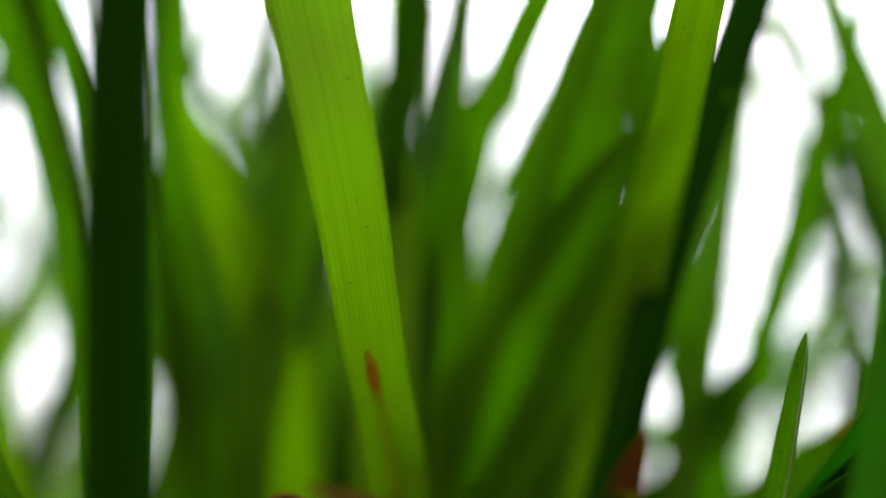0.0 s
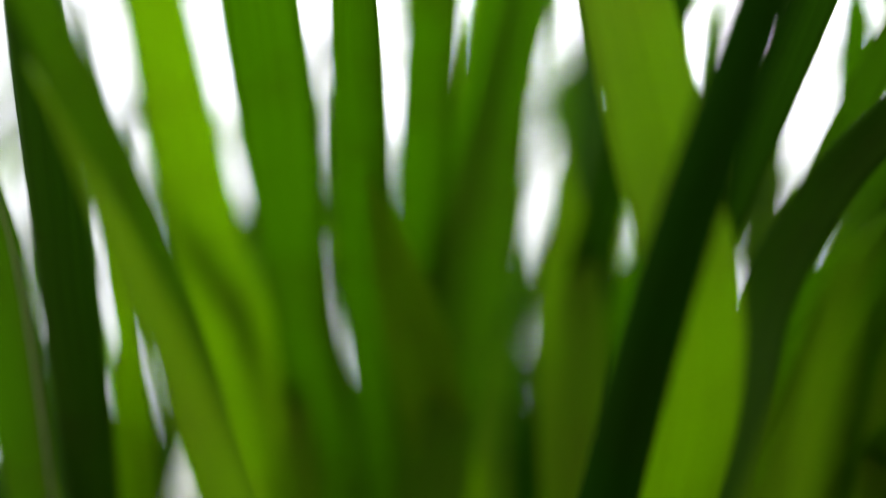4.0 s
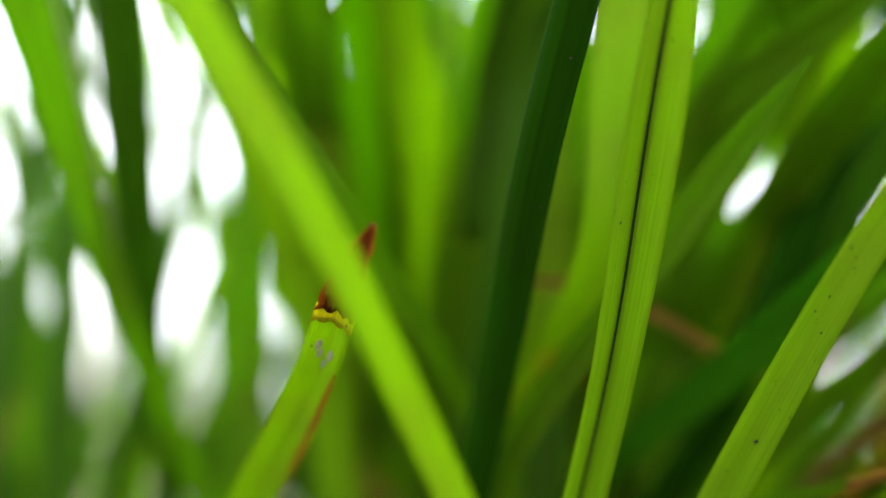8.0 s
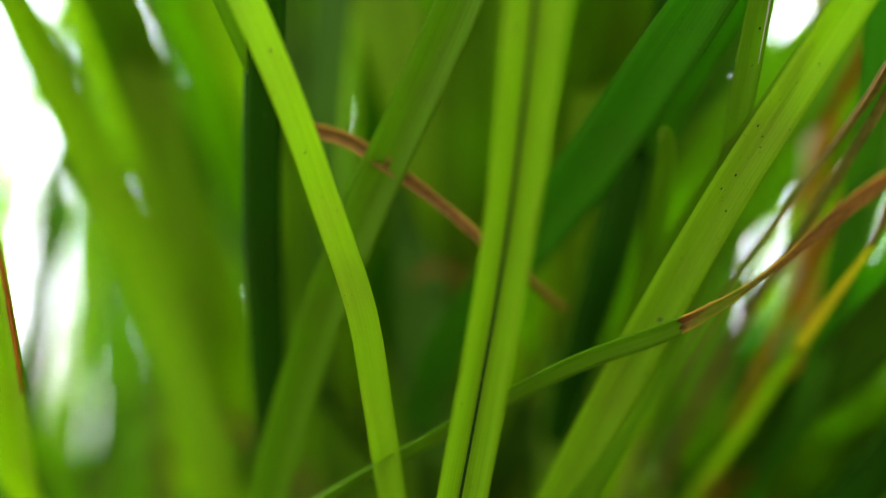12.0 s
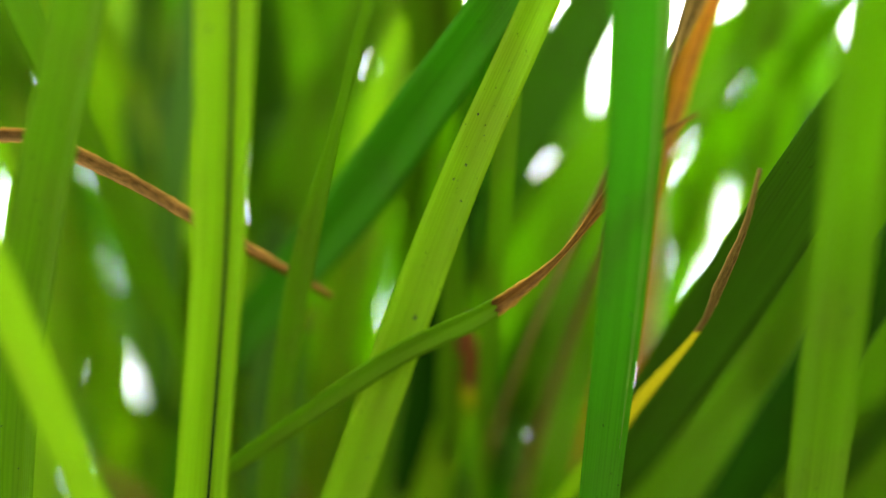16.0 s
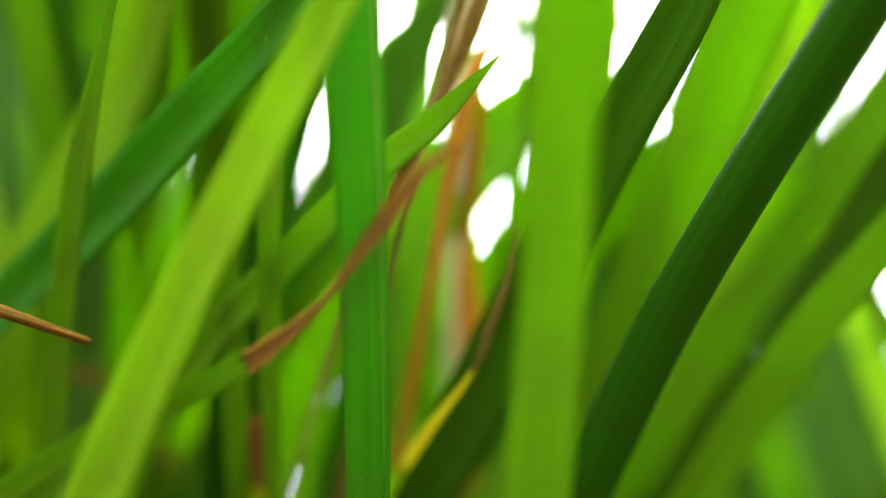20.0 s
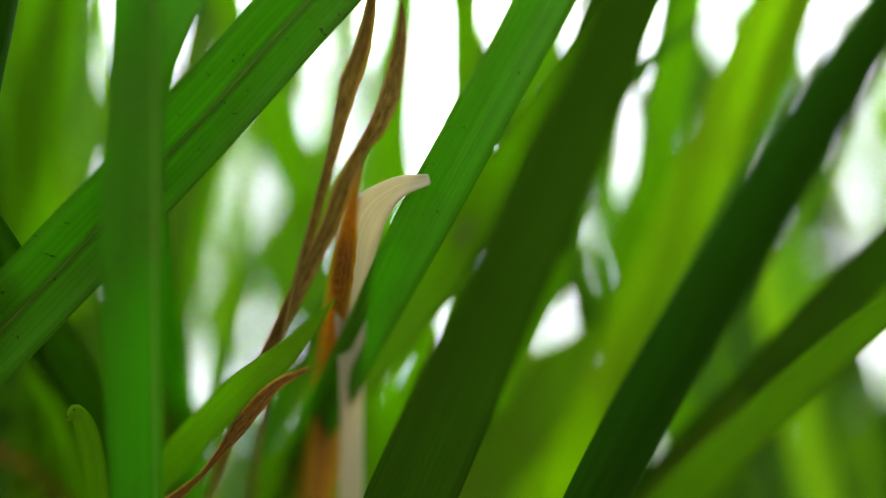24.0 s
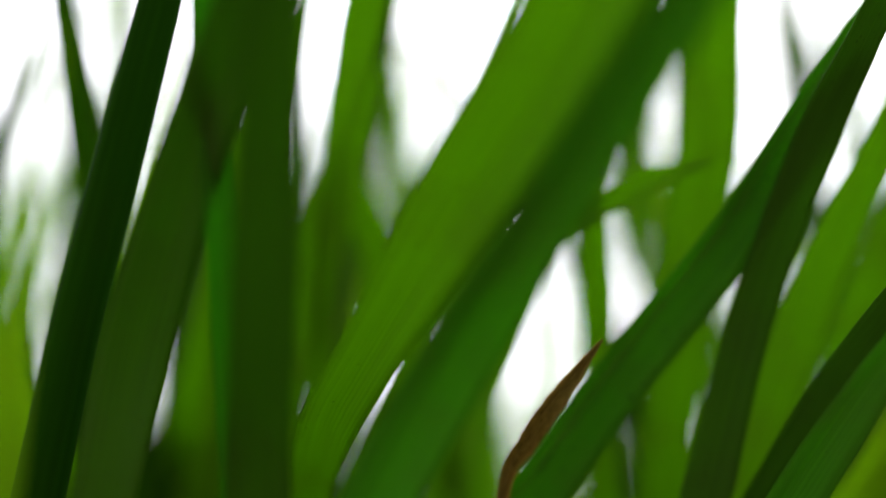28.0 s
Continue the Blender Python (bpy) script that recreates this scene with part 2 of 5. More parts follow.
def ribbon(rows, frames, run, lo, hi, fold, u0=-1.0, u1=1.0, lift=0.0, thick=0.00022, across=6, ragged=0.0, rng=None, jag=0.0):
    """A folded leaf strip from row lo to row hi, u0 to u1 across it (-1 to 1), closed all round, with a UV of 0..1 across and cm along."""
    bm = bmesh.new()
    uv = bm.loops.layers.uv.new("UVMap")
    rings = []
    for k in range(lo, hi + 1):
        p, (w, n) = Vector(rows[k, :3]), frames[k]
        half = rows[k, 3] / 2
        up, down = [], []
        for j in range(across + 1):
            u = u0 + (u1 - u0) * j / across
            wob = 1 + (ragged * rng.uniform(-1, 1) if ragged and j in (0, across) else 0)
            dip = fold * half * abs(u) - fold * half * 0.5
            t = thick * (0.35 + 0.65 * (1 - u * u)) / 2
            q = p + w * (half * u * wob) - n * dip
            up.append((bm.verts.new(q - n * (t + lift)), (u + 1) / 2, run[k] / CM))
            down.append((bm.verts.new(q + n * (t - min(lift, 0))), (u + 1) / 2, run[k] / CM))
        if jag and k == hi:
            back = (Vector(rows[k - 1, :3]) - p).normalized()
            for a, b in zip(up, down):
                step = back * (jag * rng.uniform(-1, 1))
                a[0].co += step
                b[0].co += step
        rings.append(up + down[::-1])
    m = len(rings[0])

    def face(vs):
        f = bm.faces.new([q[0] for q in vs])
        f.smooth = True
        for loop, q in zip(f.loops, vs):
            loop[uv].uv = (q[1], q[2])

    for a, b in zip(rings, rings[1:]):
        for j in range(m):
            i = (j + 1) % m
            face((a[j], a[i], b[i], b[j]))
    for ring in (rings[0][::-1], rings[-1]):
        h = m // 2
        for j in range(h - 1):
            face((ring[j], ring[j + 1], ring[m - 2 - j], ring[m - 1 - j]))
    return bm


def tube(rows, frames, run, lo, hi, flat=0.85, sides=14):
    bm = bmesh.new()
    uv = bm.loops.layers.uv.new("UVMap")
    rings = []
    for k in range(lo, hi + 1):
        p, (w, n) = Vector(rows[k, :3]), frames[k]
        r = rows[k, 3] / 2
        rings.append([(bm.verts.new(p + w * (r * math.cos(a)) + n * (r * flat * math.sin(a) * (1 + 0.12 * math.cos(3 * a)))), a / math.tau, run[k] / CM)
                      for a in (math.tau * j / sides for j in range(sides))])
    for a, b in zip(rings, rings[1:]):
        for j in range(sides):
            i = (j + 1) % sides
            vs = (a[j], a[i], b[i], b[j])
            f = bm.faces.new([q[0] for q in vs])
            f.smooth = True
            for loop, q in zip(f.loops, vs):
                loop[uv].uv = (q[1] if q[1] or i else 1.0, q[2])
    for ring in (rings[0][::-1], rings[-1]):
        bm.faces.new([q[0] for q in ring])
    return bm


def mesh_of(name, bm, material, origin):
    bmesh.ops.translate(bm, vec=-Vector(origin), verts=bm.verts)
    bmesh.ops.recalc_face_normals(bm, faces=bm.faces)
    data = bpy.data.meshes.new(name)
    bm.to_mesh(data)
    bm.free()
    data.materials.append(MATS[material])
    return data


def part(name, bm, material, parent, label=""):
    base = parent.location + (parent.parent.location if parent.parent else Vector())
    ob = new(name, mesh_of(name, bm, material, base))
    ob.parent = parent
    if label:
        ob["label"] = label
    return ob


def stretch(rows, frames, run, a, b, n):
    """The rows, frames and lengths between two places on the line, evenly cut into n."""
    at = np.linspace(a, b, n + 1)
    index = np.arange(len(rows))
    fine = np.stack([np.interp(at, index, rows[:, j]) for j in range(4)], 1)
    both = []
    for x in at:
        k = min(int(x), len(rows) - 2)
        f = x - k
        both.append((frames[k][0].lerp(frames[k + 1][0], f), frames[k][1].lerp(frames[k + 1][1], f)))
    return fine, both, np.interp(at, index, run)


def stain(rows, frames, run, a, b, fold, u0, u1, rng, rank):
    """An uneven patch with a rounded outline lying on a blade."""
    n = 16
    fine, both, far = stretch(rows, frames, run, a, b, n)
    mid, half = (u0 + u1) / 2, (u1 - u0) / 2
    bm = bmesh.new()
    uv = bm.loops.layers.uv.new("UVMap")
    rings = []
    for k in range(n + 1):
        p, (w, nn) = Vector(fine[k, :3]), both[k]
        s = 2 * k / n - 1
        out = half * max(0.06, (1 - s * s)) ** 0.5
        ends = (mid - out * rng.uniform(0.7, 1.15), mid + out * rng.uniform(0.7, 1.15))
        r = fine[k, 3] / 2
        top, low = [], []
        for j in range(5):
            u = max(-1.0, min(1.0, ends[0] + (ends[1] - ends[0]) * j / 4))
            q = p + w * (r * u) - nn * (fold * r * (abs(u) - 0.5) + 0.00011)
            top.append((bm.verts.new(q - nn * (0.00003 + 0.00003 * rank + (0.00002 if 0 < j < 4 else 0))), (u + 1) / 2, far[k] / CM))
            low.append((bm.verts.new(q + nn * 0.00005), (u + 1) / 2, far[k] / CM))
        rings.append(top + low[::-1])
    for x, y in zip(rings, rings[1:]):
        for j in range(10):
            i = (j + 1) % 10
            vs = (x[j], x[i], y[i], y[j])
            f = bm.faces.new([q[0] for q in vs])
            f.smooth = True
            for loop, q in zip(f.loops, vs):
                loop[uv].uv = (q[1], q[2])
    for ring in (rings[0][::-1], rings[-1]):
        bm.faces.new([q[0] for q in ring])
    return bm


def disc(rows, frames, k, u, fold, size, long, lift, rng, round_stem=False):
    """A small uneven crumb lying on a blade."""
    bm = bmesh.new()
    p, (w, n) = Vector(rows[k, :3]), frames[k]
    t = w.cross(n)
    half = rows[k, 3] / 2
    c = p + w * (half * u) - n * (half * 0.87 * (1 - u * u) ** 0.5 if round_stem else fold * half * (abs(u) - 0.5) + 0.00011 + lift)
    low, high = [], []
    for j in range(9):
        a = math.tau * j / 9
        r = size * rng.uniform(0.65, 1.2)
        low.append(bm.verts.new(c + w * (r * math.cos(a)) + t * (r * long * math.sin(a)) + n * 0.0001))
        high.append(bm.verts.new(c + w * (0.6 * r * math.cos(a)) + t * (0.6 * r * long * math.sin(a)) - n * (0.35 * size * rng.uniform(0.5, 1.1))))
    for j in range(9):
        i = (j + 1) % 9
        bm.faces.new((low[j], low[i], high[i], high[j]))
    bm.faces.new(high)
    bm.faces.new(low[::-1])
    return bm


def saw(rows, frames, lo, hi, fold):
    """Tiny forward-pointing teeth along both edges of a blade."""
    bm = bmesh.new()
    for k in range(lo, hi):
        a, b = Vector(rows[k, :3]), Vector(rows[k + 1, :3])
        n = max(1, int((b - a).length / 0.0005))
        for j in range(n):
            s = j / n
            p = a.lerp(b, s)
            half = (rows[k, 3] * (1 - s) + rows[k + 1, 3] * s) / 2
            w, out = frames[k]
            for side in (-1, 1):
                c = p + w * (half * side * 0.99) - out * (fold * half * 0.5)
                up = (a - b).normalized()
                v = [bm.verts.new(c - up * 0.00012), bm.verts.new(c + up * 0.00008), bm.verts.new(c + w * (side * 0.00011) + up * 0.0002), bm.verts.new(c - out * 0.00008)]
                for q in ((0, 1, 2), (0, 2, 3), (1, 3, 2), (0, 3, 1)):
                    bm.faces.new([v[x] for x in q])
    return bm


THINGS = {}


def grass(key, name, label, points, origin, material="green", fold=0.35, turn=0.0, twist=0.0, tip=False, root=True,
          dry=0.0, dry_material="dry", margin=0.0, rib="", specks=(), spots=(), ragged=0.0, seed=0, clump=None, rise=2.8, drop=0.6, teeth=False, back=0.0, crumbs=0, edge="", ribw=0.09):
    """One blade. points: x, y, z in cm and the width in mm, from the top down. dry: the share of the given stretch that is a withered tip;
    margin: of the yellow band below it. specks: (share along, across, mm) crumbs; spots: (from, to, across from, to, material, name) patches."""
    rng = random.Random(seed * 7 + 3)
    if clump is None:
        clump = next(t for edge, t in FRONT if origin[0] < edge)
    origin = Vector(origin) * CM
    rows, first, last = whole(points, tip, root, rng, rise, drop, back)
    frames, run = frames_of(rows, turn, twist)
    end = len(rows) - 1

    def at(s):
        return int(round(first + s * (last - first)))

    lo, cut = 0, 0
    if dry:
        cut = at(dry)
        lo = at(min(1.0, dry + margin)) if margin else cut
    lo = min(lo, end - 1)
    if name == "stem":
        ob = new(name, mesh_of(name, tube(rows, frames, run, 0, end), material, origin))
    else:
        ob = new(name, mesh_of(name, ribbon(rows, frames, run, max(0, lo - 1) if dry else lo, end, fold, ragged=ragged, rng=rng), material, origin))
    ob.parent = clump
    ob.location = origin - clump.location
    if label:
        ob["label"] = label
    if dry and cut > 0:
        part("dry_tip", ribbon(rows, frames, run, 0, cut, fold, thick=0.0004, across=10, ragged=0.12, rng=rng, jag=0.0003), dry_material, ob, "withered brown tip")
    if margin and lo > cut:
        part("yellow_margin", ribbon(rows, frames, run, max(0, cut - 1), lo, fold, thick=0.0003, across=10, rng=rng, jag=0.0003), "yellow", ob, "yellow band between green and brown")
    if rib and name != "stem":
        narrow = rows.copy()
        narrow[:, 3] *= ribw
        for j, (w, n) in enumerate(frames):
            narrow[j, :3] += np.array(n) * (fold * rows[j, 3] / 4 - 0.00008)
        # A real rib, except with "groove": then shade painted along the fold.
        part("midrib", ribbon(narrow, frames, run, lo, end, 0.0, across=2, thick=0.0004), rib, ob, "dark green strip painted as groove shade" if rib == "groove" else "paler midrib")
    if teeth:
        part("toothed_edge", saw(rows, frames, first, last, fold), "rib", ob, "fine pale saw teeth along the edges")
    specks = list(specks) + [(rng.uniform(0.02, 0.98), rng.uniform(-0.75, 0.75), rng.choice((0.05, 0.06, 0.08, 0.11))) for _ in range(crumbs)]
    for s, u, size in specks:
        part("speck", disc(rows, frames, min(end, at(s)), u, fold, size * 0.001, rng.uniform(0.8, 1.8), 0.0, rng, name == "stem"), "speck", ob, "dark crumb of dirt")
    for rank, (a, b, u0, u1, mat, word) in enumerate(spots):
        part(word, stain(rows, frames, run, first + a * (last - first), first + b * (last - first), fold, u0, u1, rng, rank), mat, ob)
    if edge:
        part("edge_line", stain(rows, frames, run, first, last, fold, 0.66, 0.78, rng, 0), edge, ob, "thin pale line along one edge")
    THINGS[key] = ob
    return ob


# ---- ground ----
def ground():
    bm = bmesh.new()
    rings, turns = [0.0, 0.08, 0.16, 0.26, 0.4, 0.7, 1.2, 2.5, 6, 15, 40, 200, 900], 40
    rows = []
    for r in rings[1:]:
        rows.append([bm.verts.new((r * math.cos(a), r * math.sin(a) + 0.1, 0.004 * min(1, r) * noise.noise(Vector((r * math.cos(a) * 20, r * math.sin(a) * 20, 0)))))
                     for a in (math.tau * k / turns for k in range(turns))])
    middle = bm.verts.new((0, 0.1, 0))
    for k in range(turns):
        bm.faces.new((middle, rows[0][k], rows[0][(k + 1) % turns]))
        for a, b in zip(rows, rows[1:]):
            bm.faces.new((a[k], b[k], b[(k + 1) % turns], a[(k + 1) % turns]))
    data = bpy.data.meshes.new("ground")
    bm.to_mesh(data)
    bm.free()
    data.materials.append(MATS["soil"])
    return tagged(new("ground", data), "dark bare soil under the grass", "ground", kind="structure")


ground()

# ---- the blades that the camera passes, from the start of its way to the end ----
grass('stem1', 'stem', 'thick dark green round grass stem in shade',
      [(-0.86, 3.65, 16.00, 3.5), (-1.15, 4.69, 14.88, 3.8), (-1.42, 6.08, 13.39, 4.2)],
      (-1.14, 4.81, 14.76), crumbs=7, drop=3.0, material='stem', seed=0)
grass('rustblade', 'blade', 'bright green grass blade with a rust-brown spot',
      [(-0.93, 4.27, 16.30, 6.6), (-0.50, 4.62, 15.03, 5.8), (-0.30, 5.83, 14.04, 5.6), (-0.16, 8.17, 12.93, 6.8), (-0.04, 9.35, 11.03, 7.2), (-0.03, 10.19, 9.23, 7.5)],
      (-0.47, 5.72, 14.57), drop=3.0, rise=5.0, material='bright', spots=[(0.414, 0.482, -0.42, 0.02, 'yellow', 'yellow_rim'), (0.428, 0.466, -0.34, -0.08, 'spot', 'rust_spot'), (0.474, 0.72, -0.24, -0.04, 'yellow', 'yellow_line')], fold=0.25, crumbs=8, seed=1)
grass('leftwide0', 'blade', '',
      [(-4.70, 6.85, 17.93, 8.4), (-4.81, 9.22, 16.92, 8.6), (-4.81, 12.18, 15.23, 11.3), (-4.93, 14.26, 13.83, 11.4)],
      (-4.16, 9.25, 15.53), material='green', rise=6.0, seed=2)
grass('left0b', 'blade', '',
      [(-4.38, 6.87, 18.27, 6.0), (-4.70, 9.77, 17.65, 8.4), (-4.49, 12.06, 15.69, 9.4)],
      (-2.95, 6.41, 15.65), rise=4.0, seed=3)
grass('left0c', 'blade', '',
      [(-3.49, 7.76, 19.12, 6.8), (-4.03, 10.39, 17.49, 8.0), (-4.28, 12.50, 15.32, 7.7)],
      (-2.87, 7.59, 16.08), rise=4.0, seed=4)
grass('mid0d', 'blade', '',
      [(-0.45, 7.37, 18.88, 5.2), (-0.69, 8.87, 17.83, 4.9), (-0.86, 10.72, 16.28, 7.3), (-1.10, 13.55, 13.37, 10.4)],
      (-0.51, 7.28, 15.39), rise=4.0, material='deep', seed=5)
grass('mid0e', 'blade', '',
      [(1.02, 8.17, 19.25, 5.5), (0.40, 9.50, 18.13, 6.1), (-0.14, 10.97, 16.78, 8.5), (-0.53, 12.99, 14.76, 9.3)],
      (0.17, 7.71, 16.06), rise=4.0, seed=6)
grass('mid0f', 'blade', '',
      [(2.21, 7.61, 18.79, 9.7), (1.85, 8.98, 17.47, 12.2), (1.43, 10.87, 15.89, 12.6), (1.01, 13.38, 13.92, 12.3)],
      (1.19, 7.04, 15.36), material='green', rise=4.0, seed=7)
grass('right0g', 'blade', '',
      [(2.14, 4.67, 16.69, 4.2), (2.33, 6.65, 16.34, 5.3), (2.30, 8.56, 15.00, 6.2), (2.08, 9.49, 13.24, 6.4)],
      (2.21, 7.34, 15.32), rise=5.0, material='bright', seed=8)
grass('right0i', 'blade', '',
      [(5.40, 9.72, 13.96, 10.9), (4.79, 10.05, 13.42, 11.1)],
      (5.10, 9.88, 13.69), seed=9)
grass('left2', 'blade', '',
      [(-4.76, 4.16, 16.27, 3.0), (-4.33, 5.00, 15.41, 3.2), (-3.85, 5.74, 14.33, 3.1), (-3.45, 6.15, 13.55, 3.1)],
      (-4.10, 5.26, 14.89), seed=10)
grass('stem2', 'stem', 'dark green upright grass stem',
      [(-5.81, 5.03, 16.97, 4.8), (-6.11, 6.98, 15.43, 5.5), (-6.60, 9.91, 13.11, 6.2)],
      (-6.17, 7.31, 15.17), material='deep', drop=2.0, seed=11)
grass('leftL1', 'blade', '',
      [(-6.88, 5.31, 17.16, 4.9), (-6.82, 6.46, 16.02, 7.4), (-6.79, 7.66, 14.60, 6.7), (-6.72, 8.81, 13.03, 4.5)],
      (-6.80, 7.06, 15.20), edge='pale', crumbs=4, material='green', seed=12)
grass('left5b', 'blade', '',
      [(-5.53, 7.79, 19.33, 8.9), (-5.29, 9.27, 17.62, 11.1), (-5.19, 10.97, 15.60, 12.1)],
      (-4.71, 7.51, 16.61), material='bright', seed=13)
grass('mid5f', 'blade', '',
      [(-1.38, 8.30, 19.94, 6.9), (-1.61, 9.24, 18.73, 6.4), (-1.87, 10.31, 16.98, 7.4), (-2.16, 11.48, 14.27, 7.6)],
      (-1.89, 7.07, 16.19), seed=14)
grass('mid5g', 'blade', '',
      [(-0.87, 8.14, 18.91, 6.4), (-1.10, 8.96, 17.72, 8.3), (-1.26, 9.73, 16.39, 7.7), (-1.56, 10.68, 14.22, 7.7)],
      (-1.49, 6.75, 15.72), seed=15)
grass('right5i', 'blade', '',
      [(1.45, 7.18, 17.27, 4.1), (1.08, 8.24, 16.05, 5.1), (0.81, 9.31, 14.82, 4.7)],
      (1.11, 8.24, 16.04), seed=16)
grass('right5j', 'blade', '',
      [(2.07, 8.86, 15.92, 8.0), (1.59, 9.84, 14.84, 8.5), (1.18, 10.63, 13.90, 8.2)],
      (1.61, 9.78, 14.89), seed=17)
grass('bright', 'blade', 'lime-green backlit grass blade with dark specks',
      [(-3.85, 4.33, 13.58, 2.8), (-3.26, 4.51, 12.75, 2.6), (-2.83, 4.75, 12.09, 2.4), (-2.47, 5.10, 11.45, 2.4), (-2.07, 5.57, 10.68, 2.5), (-1.83, 6.04, 9.95, 2.5)],
      (-2.98, 4.63, 12.36), drop=1.5, material='lime', fold=0.3, specks=[(0.19, -0.4, 0.12), (0.2, 0.3, 0.12), (0.3, 0.1, 0.15), (0.33, 0.5, 0.1), (0.52, -0.2, 0.13)], seed=18)
grass('browntip', 'blade', 'grass blade with a dark brown withered tip',
      [(-2.63, 4.38, 12.44, 0.5), (-2.75, 4.62, 12.26, 1.9), (-2.94, 5.03, 11.96, 3.3), (-3.15, 5.62, 11.56, 3.8), (-3.57, 6.57, 10.94, 4.6), (-4.27, 8.04, 10.02, 5.1)],
      (-3.22, 5.71, 11.53), material='lime', tip=True, dry=0.45, margin=0.04, dry_material='rust', fold=0.5, crumbs=6, spots=[(0.555, 0.59, -0.5, -0.2, 'crust', 'pale_crust'), (0.585, 0.61, -0.3, -0.05, 'crust', 'pale_crust'), (0.575, 0.605, 0.2, 0.45, 'crust', 'pale_crust'), (0.61, 0.63, 0.05, 0.25, 'crust', 'pale_crust'), (0.62, 0.9, 0.72, 0.98, 'rust', 'brown_edge')], seed=19)
# Its rib is a dark strip that paints shade into the fold.
grass('pair', 'blade', 'deeply folded green grass blade, its groove shade painted dark',
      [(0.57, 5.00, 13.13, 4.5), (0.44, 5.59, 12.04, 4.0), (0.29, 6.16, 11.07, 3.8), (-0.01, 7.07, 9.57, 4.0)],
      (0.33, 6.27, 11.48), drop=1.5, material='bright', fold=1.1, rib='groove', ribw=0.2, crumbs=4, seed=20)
grass('farA', 'blade', '',
      [(-4.67, 7.17, 15.37, 2.6), (-4.55, 9.14, 14.24, 5.9), (-4.00, 10.86, 12.35, 6.6), (-3.32, 12.09, 9.92, 6.4)],
      (-3.62, 8.17, 12.56), material='bright', seed=21)
grass('farB', 'blade', '',
      [(-5.24, 10.07, 17.20, 6.2), (-4.51, 10.78, 15.63, 7.6), (-4.19, 12.48, 13.20, 9.0), (-4.42, 15.63, 9.72, 9.7)],
      (-4.59, 12.24, 13.94), material='bright', seed=22)
grass('farD', 'blade', '',
      [(-0.23, 9.69, 17.20, 9.5), (-0.13, 10.12, 15.52, 9.5), (-0.01, 10.74, 13.88, 8.0)],
      (-0.37, 7.27, 14.05), material='bright', seed=24)
grass('blade17a', 'blade', '',
      [(-2.88, 9.45, 15.83, 8.7), (-2.58, 10.79, 14.78, 9.3), (-2.44, 12.21, 13.50, 9.1)],
      (-2.63, 10.82, 14.70), material='bright', seed=25)
grass('pairback', 'blade', '',
      [(0.49, 6.10, 14.19, 3.8), (-0.17, 6.81, 13.06, 4.0), (-0.79, 7.49, 12.06, 4.1), (-1.36, 8.18, 11.01, 4.2), (-1.95, 9.07, 9.60, 4.3)],
      (-0.87, 9.40, 12.35), crumbs=2, rise=1.2, material='green', fold=0.8, seed=26)
grass('F', 'blade', 'smooth bright green grass blade with tiny dark crumbs',
      [(2.69, 5.53, 12.81, 3.1), (2.12, 6.15, 11.89, 3.5), (1.54, 6.89, 10.81, 4.0), (0.82, 7.88, 9.36, 4.1)],
      (1.79, 6.61, 11.22), rise=4.0, material='bright', fold=0.5, crumbs=6, specks=[(0.62, 0.3, 0.2), (0.72, -0.2, 0.12), (0.88, 0.4, 0.15)], seed=27)
grass('H', 'blade', 'upright deep green grass blade with a yellow edge line',
      [(3.19, 3.71, 15.07, 2.6), (3.22, 4.24, 14.01, 3.5), (3.25, 4.83, 12.83, 4.2), (3.31, 5.78, 11.35, 3.7), (3.33, 7.14, 9.75, 3.4)],
      (3.34, 6.07, 11.35), crumbs=9, edge='rib', rise=5.5, material='emerald', fold=0.35, seed=28)
grass('Y', 'blade', 'thin yellow-green grass blade with a curled dry tip',
      [(4.89, 6.76, 12.01, 0.3), (4.85, 7.15, 11.70, 0.5), (4.73, 7.55, 11.38, 0.9), (4.60, 7.97, 11.07, 0.5), (4.16, 8.63, 10.60, 1.2), (3.62, 9.56, 9.95, 1.6)],
      (4.48, 7.93, 11.12), material='lime', dry=0.6, margin=0.3, dry_material='dry', tip=True, ragged=0.12, crumbs=5, seed=29)
grass('curl', 'blade', 'arching grass blade with a twisted brown dry end',
      [(4.03, 5.82, 12.24, 0.2), (3.76, 6.00, 12.14, 0.9), (3.53, 6.26, 11.95, 1.3), (3.12, 6.74, 11.55, 0.5), (2.77, 6.99, 11.31, 1.3), (2.38, 7.16, 11.12, 2.0), (1.70, 7.34, 10.87, 2.3), (0.95, 7.58, 10.48, 2.5), (0.13, 7.81, 10.01, 2.5)],
      (2.48, 6.86, 11.30), material='green', tip=True, dry=0.58, dry_material='straw', twist=10.0, fold=0.5, seed=30)
grass('curlA', 'dry_blade', 'withered brown grass blade among green ones',
      [(-1.91, 6.32, 12.57, 0.7), (-1.53, 6.24, 12.46, 1.3), (-1.11, 6.17, 12.32, 1.4), (-0.61, 6.26, 12.03, 1.5), (-0.23, 6.41, 11.80, 1.5), (-0.00, 6.55, 11.65, 1.6), (0.47, 6.91, 11.40, 1.5), (1.05, 7.48, 11.11, 1.1)],
      (-0.48, 6.54, 11.92), fold=0.9, material='straw', tip=True, root=False, twist=25.0, rib='', ragged=0.08, seed=31)
